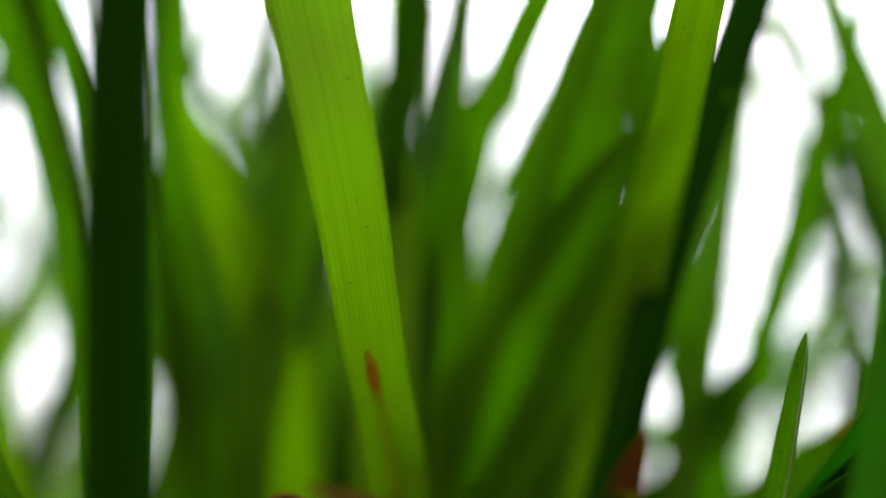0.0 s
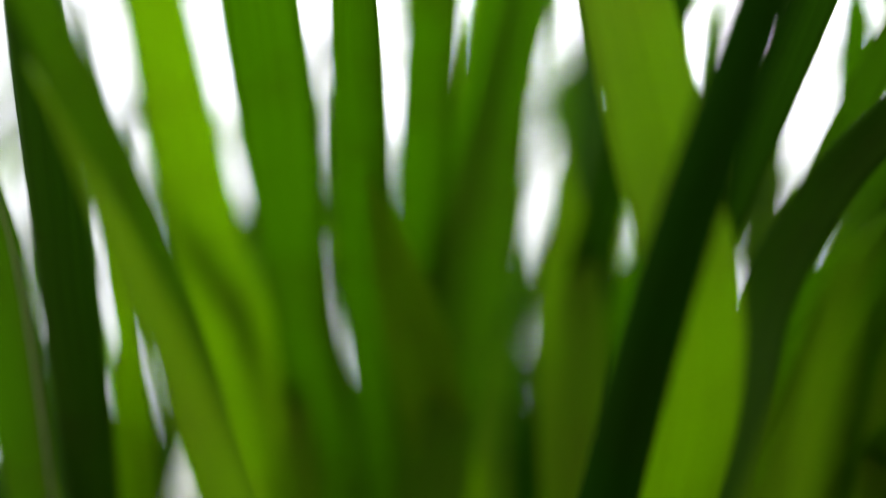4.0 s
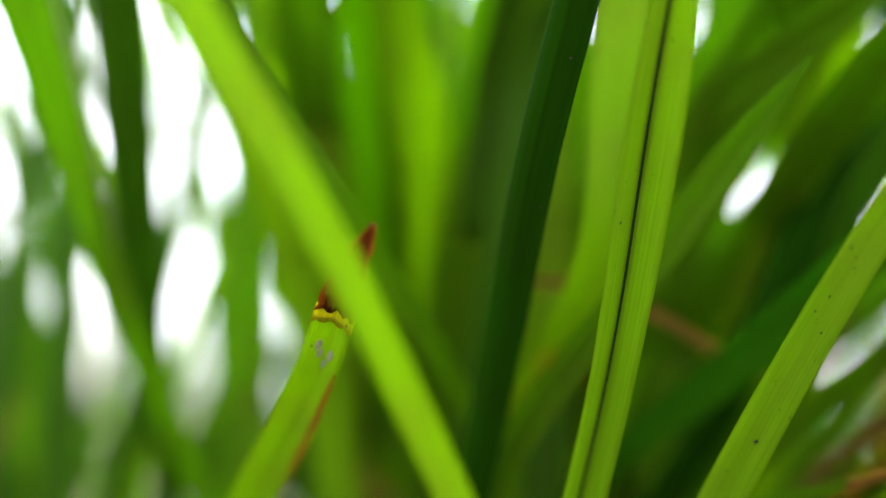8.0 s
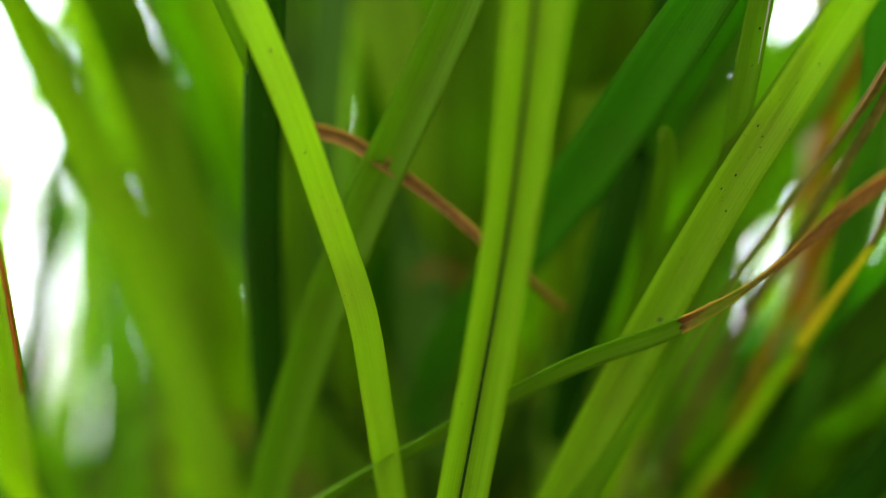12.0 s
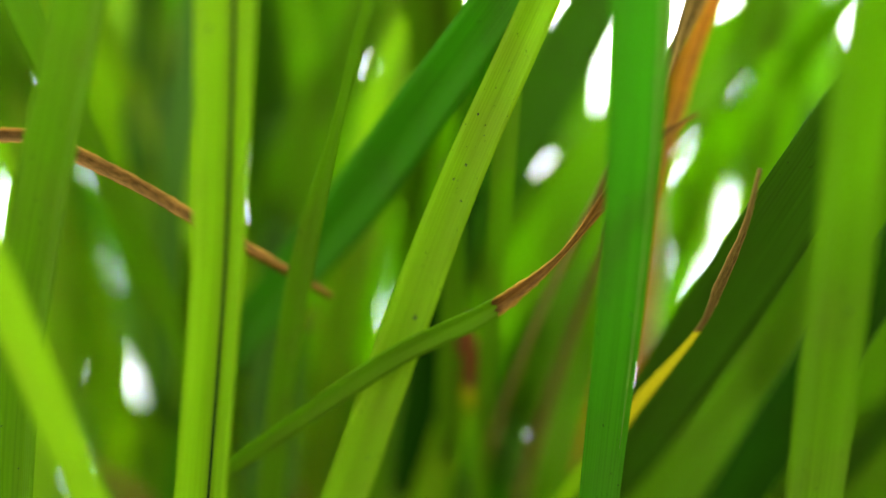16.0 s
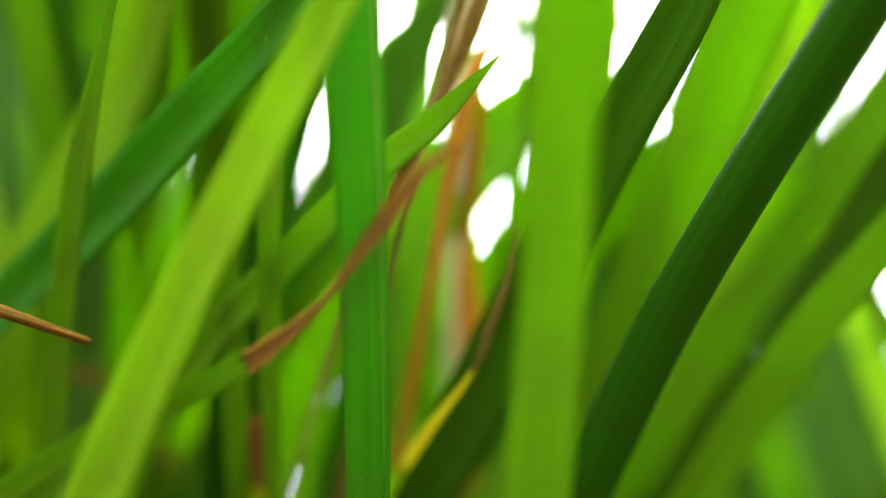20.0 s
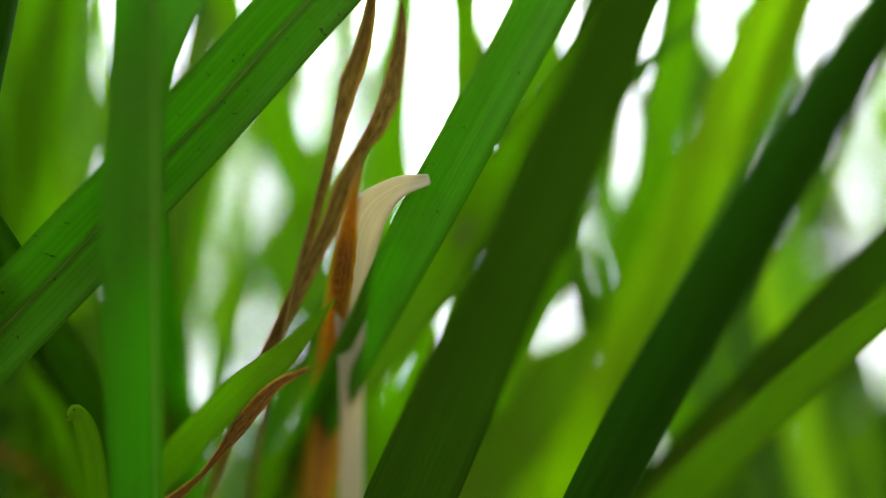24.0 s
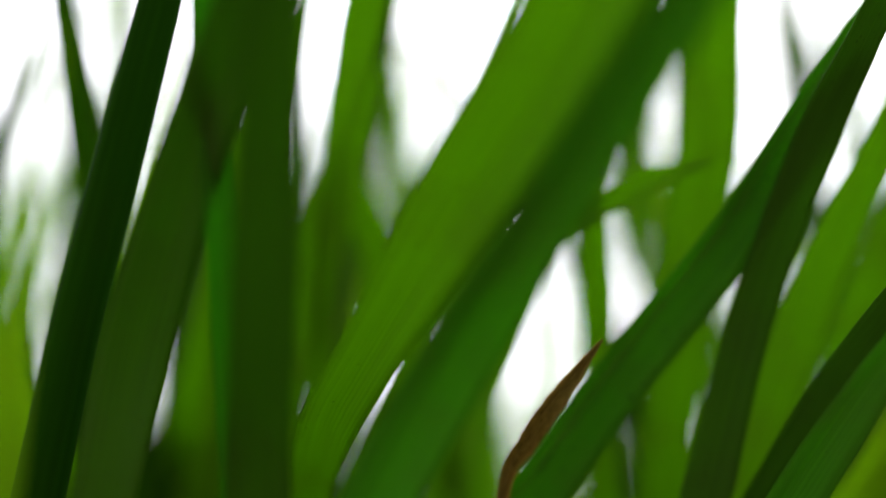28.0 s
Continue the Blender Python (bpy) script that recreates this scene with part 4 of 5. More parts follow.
def motions():
    sway('stem1', [(0, -0.19, -1.85, -0.20, -0.7), (1, 0.13, -0.87, 0.28, 0.3), (2, 0.33, -1.16, 0.16, 4.1), (2.5, 0.36, -1.04, 0.30, 0.5), (5, 0.05, 0.30, 0.08, -0.5), (6, -0.09, -0.23, -0.40, -1.1), (7, -0.10, -0.02, -0.63, -0.6), (8, -0.24, 0.73, -1.44, -3.4), (9, -0.25, 1.17, -1.80, -2.6), (10, -0.32, 1.41, -2.14, -1.4), (11, -0.46, 2.29, -2.40, -2.1), (12, -0.64, 3.07, -2.52, 1.7), (12.5, -0.87, 2.89, -2.79, 0.7), (14.5, -0.85, 1.55, -2.97, 2.4), (15, -0.71, 1.31, -2.99, 3.4), (16, -0.94, 1.52, -2.91, 2.0), (28, -0.94, 1.52, -2.91, 2.0)])
    sway('rustblade', [(0, 0.00, 0.00, 0.00, 0.0), (1, -0.08, -0.02, 0.05, 2.6), (2, -0.11, -0.41, 0.49, -1.4), (5, -0.26, 0.69, -0.56, 9.0), (6, -0.00, 0.96, -1.25, 5.6), (7, -0.53, 1.47, -2.06, 20.2), (8, -0.25, 2.45, -1.82, 19.2), (9, 0.13, 5.68, -0.55, 20.1), (10, 0.69, 8.95, 0.99, 11.0), (12, -1.26, 11.87, 1.91, 13.0), (28, -1.26, 11.87, 1.91, 13.0)])
    sway('leftwide0', [(0, -1.18, 0.00, -0.27, 11.0), (1, -0.03, -0.05, 0.11, -0.2), (2, 0.38, 0.03, -0.20, 3.6), (2.5, 0.25, 0.12, -0.51, 2.8), (28, 0.25, 0.12, -0.51, 2.8)])
    sway('left0b', [(0, -0.54, 0.05, -0.25, -1.5), (1, 0.00, -0.00, 0.00, -0.1), (2.5, 0.91, 0.16, -0.74, 0.1), (28, 0.91, 0.16, -0.74, 0.1)])
    sway('left0c', [(0, -0.58, 0.01, -0.13, -1.2), (1, 0.00, -0.00, 0.00, -0.1), (2.5, 0.90, 0.06, -0.34, -6.4), (28, 0.90, 0.06, -0.34, -6.4)])
    sway('mid0d', [(0, -0.21, 0.03, -0.13, 0.0), (1, 0.04, -0.08, 0.18, 2.3), (28, 0.04, -0.08, 0.18, 2.3)])
    sway('mid0e', [(0, -0.20, -0.02, -0.00, 0.0), (1, 0.05, 0.08, -0.18, 0.6), (28, 0.05, 0.08, -0.18, 0.6)])
    sway('mid0f', [(0, -0.24, -0.03, 0.02, -0.0), (1, -0.06, 0.11, -0.24, 1.7), (2.5, 0.64, 0.14, -0.65, -0.3), (25, -3.60, 2.92, 0.56, 16.3), (26, -2.66, 1.42, -0.16, 21.8), (27, -0.89, 0.78, -0.40, 12.0), (28, -0.89, 0.78, -0.40, 12.0)])
    sway('right0g', [(0, 0.00, 0.00, 0.00, 0.0), (1, -0.11, -0.02, 0.03, 1.8), (2.5, 0.29, -0.26, 0.95, 0.7), (26.5, -3.56, 0.03, -0.31, 53.0), (28, -6.44, 0.32, -0.92, 171.9)])
    sway('right0i', [(0, 0.00, 0.00, 0.00, 0.0), (1, -0.48, -0.23, 0.48, 2.3), (21.5, -0.48, -0.23, 0.48, 2.3), (23.6, -5.48, 4.77, 0.48, 2.3), (28, -5.48, 4.77, 0.48, 2.3)])
    sway('left2', [(0, -0.35, 0.06, -0.19, 6.7), (2.5, -0.35, 0.06, -0.19, 6.7), (5, 0.34, -0.64, -0.35, -1.1), (6, 0.13, 0.05, -0.58, -7.8), (7, -0.23, 0.04, -0.18, -8.9), (8, -0.44, -0.03, 0.04, -8.9), (9.5, 1.04, -0.14, 0.47, 3.6), (12.5, 1.81, -0.17, 0.95, 8.9), (28, 1.81, -0.17, 0.95, 8.9)])
    sway('stem2', [(0, -0.02, 0.01, -0.03, 2.5), (4.5, -0.02, 0.01, -0.03, 2.5), (5, 0.00, 0.00, 0.00, 0.0), (5.5, -0.00, 0.01, -0.02, -0.2), (6, -0.32, 0.05, -0.16, -2.8), (6.5, -0.11, 0.05, -0.14, -1.8), (7, 0.00, 0.03, -0.10, 0.1), (8, 0.01, 0.02, -0.08, 2.5), (9.5, 0.16, -0.01, 0.03, 6.6), (28, 0.16, -0.01, 0.03, 6.6)])
    sway('leftL1', [(0, -0.07, -0.05, 0.10, -0.1), (4.5, -0.07, -0.05, 0.10, -0.1), (5, 0.00, 0.00, 0.00, 0.0), (5.5, 0.15, 0.12, -0.28, -3.8), (6, -0.32, -0.00, -0.04, -6.1), (6.5, -0.21, 0.02, -0.09, -5.6), (28, -0.21, 0.02, -0.09, -5.6)])
    sway('left5b', [(0, -4.08, -0.05, 0.13, -0.3), (2.5, -4.08, -0.05, 0.13, -0.3), (4.5, -0.08, -0.05, 0.13, -0.3), (5, -0.00, 0.00, -0.00, 0.0), (6.5, 0.31, -0.11, 0.36, -2.0), (28, 0.31, -0.11, 0.36, -2.0)])
    sway('mid5f', [(0, -0.81, -0.06, -0.01, 0.7), (4.5, -0.81, -0.06, -0.01, 0.7), (5, 0.00, 0.00, -0.00, 0.0), (26.5, -2.54, 0.15, -0.57, 3.1), (28, -3.48, 0.46, -1.35, 10.7)])
    sway('mid5g', [(0, -1.09, -0.11, 0.04, 0.0), (5, -1.09, -0.11, 0.04, 0.0), (6.5, -0.24, -0.20, 0.50, 0.1), (26.5, -2.63, 0.41, -1.26, 3.7), (28, -3.43, 0.21, -0.60, 8.8)])
    sway('right5i', [(0, -0.18, -0.05, 0.06, 0.8), (4.5, -0.18, -0.05, 0.06, 0.8), (5, 0.00, 0.00, 0.00, 0.0), (28, 0.00, 0.00, 0.00, 0.0)])
    sway('right5j', [(0, 0.16, 0.05, -0.08, 0.8), (4.5, 0.16, 0.05, -0.08, 0.8), (5, 0.00, 0.00, 0.00, 0.0), (21.5, 0.00, 0.00, 0.00, 0.0), (23.6, -8.00, 3.00, 0.00, 0.0), (28, -8.00, 3.00, 0.00, 0.0)])
    sway('bright', [(0, 0.34, -0.05, 0.21, 6.2), (5, 0.34, -0.05, 0.21, 6.2), (5.5, 0.27, -0.04, 0.16, 4.9), (6, -0.10, 0.32, 0.05, 0.4), (7, 0.15, -0.21, -0.15, 0.3), (8, 0.20, -1.00, -0.15, -0.2), (9, 0.49, -0.00, 0.31, 4.6), (10, 0.97, 0.66, 0.77, 7.9), (11, 1.58, 0.78, 0.54, 9.0), (12, 1.80, 1.31, 0.50, 12.8), (15, 1.78, -0.35, 0.36, 8.2), (16, 1.25, -0.38, 0.39, 0.5), (17, 1.58, -0.36, 0.44, 4.6), (28, 1.50, -0.26, 1.04, 23.3)])
    sway('browntip', [(0, -0.03, -0.01, 0.03, 2.4), (7, -0.03, 0.34, 0.10, 1.8), (8, -0.00, 0.23, 0.08, -0.5), (10, -0.03, 0.15, 0.06, -0.5), (11, -0.21, 0.35, 0.23, -0.3), (28, -0.21, 0.35, 0.20, -0.5)])
    sway('pair', [(0, 0.94, 0.12, -4.10, 1.2), (1, 0.38, 0.03, -4.06, 5.4), (2.5, -0.30, -0.01, -3.91, 6.3), (4.5, -1.63, -0.34, 0.35, 1.2), (5, -1.36, -0.28, 0.33, -2.5), (7, -1.09, -0.29, 0.26, -2.7), (8, -1.03, -0.11, 0.16, -4.1), (9, -0.84, -0.05, 0.14, -2.5), (10, -0.46, -0.03, 0.09, -1.6), (11, -0.01, -0.06, -0.00, 0.1), (12, 0.12, 0.16, -0.04, 3.0), (15, 0.14, 0.11, -0.03, -0.2), (16, 0.07, 0.00, -0.05, -0.6), (17, 0.12, -0.01, 0.03, -1.1), (18, 0.21, 0.00, -0.02, -1.9), (28, -0.04, -0.00, 0.00, -4.0)])
    sway('farA', [(0, -2.53, 0.32, -1.37, 28.3), (2, -2.72, 0.19, -0.33, 28.2), (9.5, 0.05, 0.01, -0.02, -0.0), (11, 0.04, 0.12, -0.44, 1.2), (12.5, -0.27, -0.05, 0.18, 5.1), (28, -0.27, -0.05, 0.18, 5.1)])
    sway('farB', [(0, -4.00, 1.00, 0.00, 0.0), (2.5, -4.00, 1.00, 0.00, 0.0), (4.5, 0.00, 0.00, 0.00, 0.0), (9.5, 0.00, 0.00, 0.00, 0.0), (11, -0.28, -0.29, 1.11, -3.0), (12.5, -0.24, 0.00, -0.03, 11.0), (28, -0.24, 0.00, -0.03, 11.0)])
    sway('farD', [(0, -0.71, 0.27, -0.85, -0.1), (9.5, -0.71, 0.27, -0.85, -0.1), (11, -0.34, -0.07, 0.25, -4.4), (12.5, -0.72, -0.07, 0.26, -9.3), (14.5, -1.52, -0.15, 0.32, -8.7), (15.5, -1.97, -0.16, 0.32, -12.6), (28, -1.97, -0.16, 0.32, -12.6)])
    sway('blade17a', [(0, 0.00, 0.00, 0.00, 0.0), (17, 0.00, 0.00, 0.00, 0.0), (18.5, -0.04, 0.02, -0.03, -6.0), (28, -0.04, 0.02, -0.03, -6.0)])
    sway('pairback', [(0, -0.09, 0.12, -4.47, 3.1), (2.5, -0.09, 0.12, -4.47, 3.1), (6, -0.09, 0.12, -0.47, 3.1), (10, -0.16, 0.08, -0.32, 0.7), (12, 0.03, 0.01, -0.00, 2.5), (15, 0.30, -2.18, -0.78, -3.6), (16, -0.14, -1.41, -0.49, -8.6), (17, -0.46, -0.89, 0.06, -15.6), (28, -2.38, -0.35, 0.65, 5.6)])
    sway('F', [(0, -0.84, -0.14, -3.50, -8.3), (2.5, -0.84, -0.14, -3.50, -8.3), (5, -0.84, -0.14, 0.50, -8.3), (8, -1.12, -0.86, 0.26, -9.0), (9, -1.15, -0.91, -0.05, -4.3), (10, -0.64, -0.41, -0.07, -1.2), (11, -0.16, -0.04, -0.24, 0.0), (12, 0.19, 0.75, -0.04, 3.0), (15, 0.17, 0.42, 0.22, -0.9), (16, 0.05, 0.47, 0.13, -1.9), (17, -0.02, 0.55, 0.00, -2.3), (18, 0.52, 0.49, 0.08, 2.5), (19, 0.17, 0.27, -0.06, 0.4), (20, -0.05, -0.29, -0.90, 1.4), (21, -0.31, 0.08, -0.04, -1.4), (24, -0.72, -0.44, 0.46, -11.0), (26, -0.83, -2.27, 1.57, -13.8), (28, -0.83, -2.27, 1.57, -13.8)])
    sway('H', [(0, -0.04, 0.00, 0.01, 1.3), (15, 0.84, 2.45, 0.91, 3.9), (16, 0.03, 0.12, 0.17, 3.3), (17, 0.12, 0.34, 0.22, 4.2), (18, 0.05, 0.25, 0.22, 2.7), (19, 0.03, 0.19, 0.22, 0.7), (20, 0.02, 0.22, 0.13, 0.4), (21, 0.03, 0.55, -0.16, 1.0), (24, -0.42, 0.50, 0.23, 6.2), (25, -0.25, 0.40, 0.36, 4.0), (26, -0.09, 0.86, 0.06, 1.9), (27, -0.15, 1.00, 0.49, 3.3), (28, -0.69, 0.35, 0.92, 0.8)])
    sway('Y', [(0, -0.78, -0.14, 0.53, -15.3), (11, -0.78, -0.14, 0.53, -15.3), (12.5, -0.62, -0.08, 0.31, -11.8), (14.5, -0.65, -0.87, -0.11, -7.4), (16, -0.42, -0.61, -0.19, -2.2), (18, 0.05, -0.20, -0.23, 2.8), (19, 0.11, 0.20, -0.19, 6.1), (20, -0.19, 0.02, 0.02, 1.8), (21, -1.45, 0.22, 0.21, -0.8), (23.5, -4.83, 0.23, 1.30, 21.2), (24.3, -4.81, -0.14, 1.98, 21.8), (28, -4.81, -0.14, 1.98, 21.8)])
    sway('curl', [(0, -0.42, 0.07, -0.31, 1.9), (12, -0.62, 0.06, -0.38, 5.3), (15, -0.30, 0.16, -0.24, 0.7), (16, -0.12, 0.01, -0.10, -0.4), (18, -0.04, -0.00, -0.07, -0.3), (19, -0.03, -0.52, -0.31, 1.2), (20, -0.06, -0.75, -0.44, 2.0), (21, 0.14, 0.32, 0.18, 0.6), (28, 0.08, -0.04, 0.07, 1.9)])
    sway('curlA', [(0, 0.85, 1.79, 0.55, -10.4), (7, 0.85, 1.79, 0.55, -10.4), (9, 0.71, 1.75, 0.48, -2.8), (10, 0.37, 1.99, 0.31, 11.2), (11, 0.23, 1.04, 0.27, 3.8), (12, 0.23, 1.09, 0.25, 6.7), (15, 0.00, -0.17, 0.02, -2.3), (16, -0.22, 0.33, 0.20, -4.3), (17, -0.38, 0.18, 0.21, -6.6), (18, -0.28, 0.27, 0.10, -8.7), (19, 0.16, 0.26, -0.11, -9.2), (20, -0.24, 0.10, -0.12, -13.8), (28, -0.09, 0.08, -0.13, -11.8)])
    sway('N', [(0, 2.51, 0.32, -0.28, -34.5), (2, 1.35, 0.09, -0.47, -34.3), (12.5, 0.27, 0.08, -0.30, -14.2), (14.5, 0.23, 0.07, -0.21, -13.4), (15.5, 0.10, 0.10, -0.33, -6.8), (17, -0.04, 0.12, -0.28, -0.9), (18.5, 0.00, 0.00, 0.00, 0.0), (20, -0.17, 0.03, -0.00, 7.3), (21, 0.15, 0.04, -0.17, 5.7), (21.5, 0.34, 0.03, -0.27, 2.1), (24.3, -2.12, -0.34, 1.69, 15.7), (28, -2.12, -0.34, 1.69, 15.7)])
    sway('I', [(0, -0.02, -0.00, 0.01, -0.8), (16, 0.24, 0.33, 0.65, -6.2), (17, 0.55, 0.83, 0.54, -0.5), (18, 0.60, 0.67, 0.80, 2.2), (19, 0.17, -0.39, 0.50, -0.0), (20, 0.06, -0.19, 0.33, -1.0), (21, 0.48, 2.09, 0.66, -0.3), (22.3, -1.13, 2.39, 0.70, 7.2), (23.6, -2.74, -0.58, 0.74, 14.8), (24, -2.95, -0.68, 0.86, 17.0), (25, -3.02, -0.92, 1.51, 19.1), (26, -3.26, -1.57, 2.52, 21.6), (27, -2.96, -3.38, 3.13, 35.5), (28, -2.96, -3.38, 3.13, 35.5)])
    sway('L', [(0, -0.28, -0.05, 0.10, 3.7), (18, -0.15, -0.06, 0.14, -2.3), (19, -0.31, -0.56, -0.18, -4.7), (20, -0.24, -0.54, -0.24, -0.6), (21, -0.06, 0.21, 0.00, -2.7), (24, 0.08, -0.83, -0.29, -11.6), (25, 0.15, -0.50, -0.46, -6.6), (26, 0.03, -0.34, -0.40, -10.3), (28, 0.66, 0.01, -0.25, -9.7)])
    sway('M2', [(0, -0.55, -0.11, 0.40, 1.2), (20, -0.55, -0.11, 0.40, 1.2), (21, -0.30, -0.17, 0.55, 1.1), (21.5, -0.33, -0.10, 0.47, -0.1), (23.5, 0.00, 0.00, 0.00, 0.0), (24.3, 0.33, 0.04, -0.23, 0.1), (28, 0.33, 0.04, -0.23, 0.1)])
    sway('K', [(0, -1.04, 0.85, -0.25, -28.3), (12.5, -1.04, 0.85, -0.25, -28.3), (15.5, -1.35, 0.80, -0.02, -23.0), (17, -1.10, 0.71, 0.30, -17.5), (19, -0.06, 0.07, 0.35, 6.3), (20, 0.01, -0.05, 0.15, 3.2), (21, 0.10, -0.00, -0.03, -0.4), (24, 0.02, 0.18, -0.07, -4.8), (25, 0.02, 0.06, -0.16, -2.5), (28, 0.08, 0.00, -0.03, -3.3)])
    sway('orange', [(0, 0.67, 2.53, 0.66, -11.5), (12.5, 0.67, 2.53, 0.66, -11.5), (17, 0.54, 2.22, 1.45, -6.7), (18.5, 0.31, 2.02, 1.77, -6.4), (20, 0.66, 2.13, 0.50, -11.3), (21, 0.58, 1.13, 1.27, -5.2), (21.5, 0.46, 1.04, -0.14, -10.5), (23.5, 0.00, 0.00, 0.00, 0.0), (24.3, 0.06, 0.03, -0.10, -0.4), (28, 0.06, 0.03, -0.10, -0.4)])
    sway('fold', [(0, 4.14, 6.95, 1.06, -8.2), (2.5, 4.14, 6.95, 1.06, -8.2), (5, 0.14, 1.95, 2.06, -8.2), (17, 0.14, 1.95, 2.06, -8.2), (18.5, -0.04, 1.69, 2.40, -7.1), (21, 0.25, 1.17, 1.31, -2.1), (24, -0.11, -0.37, -0.33, -2.3), (25, -0.16, -0.13, -0.10, 2.0), (26, -0.14, -0.20, 0.00, 1.7), (28, -0.10, -0.00, 0.01, 4.4)])
    sway('foldb', [(0, 0.14, -0.04, 0.08, 1.1), (24.3, 0.14, -0.04, 0.08, 1.1), (25, 0.00, 0.00, 0.00, 0.0), (28, 0.00, 0.00, 0.00, 0.0)])
    sway('Q', [(0, 0.15, 0.00, -0.06, 5.0), (24, 0.05, 0.27, -0.16, 2.2), (25, -0.04, 0.30, -0.33, 4.3), (26, 0.01, 0.48, 0.01, 2.4), (27, 0.06, 1.04, -0.06, 1.4), (28, -0.17, 0.36, -0.41, 4.0)])
    sway('P', [(0, 0.15, -0.10, 0.24, -2.3), (24, 0.10, 0.21, 0.09, -2.5), (25, -0.02, -0.61, -0.37, -1.9), (26, 0.06, -0.06, -0.01, -3.5), (27, 0.09, 0.24, -0.04, -3.7), (28, 0.12, 0.19, 0.11, -5.5)])
    sway('S', [(0, 3.75, 0.17, -0.45, 5.0), (3.5, 3.75, 0.17, -0.45, 5.0), (6, 5.75, 7.17, -0.45, 5.0), (20.5, 5.75, 7.17, -0.45, 5.0), (23.4, -0.25, 0.17, -0.45, 5.0), (24, -0.25, 0.17, -0.45, 5.0), (25, -0.53, 0.26, -0.64, 3.9), (26, 0.10, -0.02, -0.08, -0.1), (27, 0.75, 0.24, 0.66, -3.1), (28, 1.22, 0.22, 1.21, -2.1)])
    sway('T', [(0, -0.13, 5.99, -2.93, 4.9), (21.5, -0.13, 5.99, -2.93, 4.9), (24, -0.08, 0.02, -0.04, 1.8), (25, -0.12, -0.21, -0.10, 2.1), (26, -0.10, -0.18, -0.16, -1.0), (27, 0.31, 0.45, 0.12, -1.4), (28, 0.31, 0.00, -0.00, -0.3)])
    sway('T2', [(0, -0.26, -0.10, 0.40, 4.0), (2.5, -0.23, -0.12, 0.38, 3.3), (5, -0.20, 3.36, 0.36, 2.6), (21.5, 0.01, 3.22, 0.21, -2.2), (23.4, 0.03, -0.29, 0.20, -2.7), (24, 0.04, -0.30, 0.19, -2.9), (25, 0.03, 0.20, 0.21, 2.5), (26, 0.91, 0.05, 0.26, 3.7), (27.2, -0.10, -0.04, 0.13, 5.2), (28, -0.10, -0.04, 0.13, 5.2)])
    sway('V', [(0, 2.36, 2.51, 2.93, 7.8), (16, -0.51, 1.28, -0.67, 6.9), (17, 0.33, 1.72, 0.48, 10.6), (18, -0.18, 1.28, -0.32, 10.8), (19, 0.03, 1.87, -0.08, 12.0), (20, -0.11, 1.60, -0.35, 9.5), (21, 0.04, 1.88, 0.07, 5.3), (24, -0.25, 0.11, -0.35, 1.8), (25, -0.17, -0.13, -0.55, 2.8), (26, 0.40, -0.78, -0.08, -13.0), (27, 0.97, -0.65, 1.47, -30.6), (28, 0.11, 0.06, -0.16, 0.7)])
    sway('c2', [(0, 1.01, 0.11, -0.08, -4.8), (2, -0.01, -0.00, 0.01, -0.2), (2.5, -0.03, 0.00, 0.01, -0.1), (5, -4.16, 6.02, 0.01, 0.4), (21.5, -4.95, 6.12, 0.04, 3.9), (23.4, -1.05, 0.13, 0.04, 4.3), (23.5, -1.05, 0.13, 0.04, 4.3), (24.3, -1.13, 0.12, 0.03, 3.2), (25, -1.43, 0.01, -0.01, -0.1), (26.5, -0.59, 0.04, -0.15, -0.5), (27.2, 0.00, 0.00, 0.00, 0.0), (28, 0.05, 0.15, -0.45, -1.4)])
    sway('sL', [(0, 2.89, 0.41, -0.44, -14.2), (2, 1.99, 0.10, -0.58, -5.0), (5, 0.50, 26.00, 2.00, -9.0), (21.5, 0.50, 26.00, 2.00, -3.0), (24.3, 0.69, -0.02, -0.17, 0.7), (27, 0.07, -0.04, 0.06, -0.3), (28, -0.24, -0.18, -0.09, 1.0)])
    sway('bL', [(0, 2.42, 0.42, -0.55, -2.4), (2, 1.44, 0.15, -0.67, 5.1), (2.5, 1.25, 0.17, -0.69, 4.3), (5, -2.70, 5.28, -0.78, 0.5), (6, -3.08, 5.32, -0.81, -1.1), (21.5, -2.90, 5.10, -0.25, -4.2), (23.4, 0.13, 0.07, -0.19, -4.5), (27.2, 0.17, 0.02, -0.05, -5.3), (28, 0.00, 0.00, 0.00, 0.0)])
    sway('d', [(0, 3.90, -0.02, 0.05, -3.9), (3.5, 3.90, -0.02, 0.05, -3.9), (8, -0.10, -0.02, 0.05, -3.9), (21.5, -1.27, 0.86, -0.71, -4.7), (24, -2.77, 1.08, -0.90, -5.0), (25, -1.57, 1.08, -0.90, -5.0), (25.5, -2.12, 1.65, -1.27, -1.4), (26, -1.81, 2.13, -1.70, 1.9), (26.5, -1.23, 1.90, -1.35, -2.0), (27, 0.05, 0.08, -0.09, -0.8), (28, 0.22, -0.37, 0.36, 1.2)])
    sway('e', [(0, 0.54, 0.20, -0.41, -9.8), (2, -0.25, 0.14, -0.43, -1.9), (25, -0.02, -0.00, 0.01, 0.3), (26, 0.01, -0.63, -0.44, -6.7), (27, 0.05, -0.56, -0.11, -1.0), (28, -0.20, -0.92, -0.27, 5.1)])
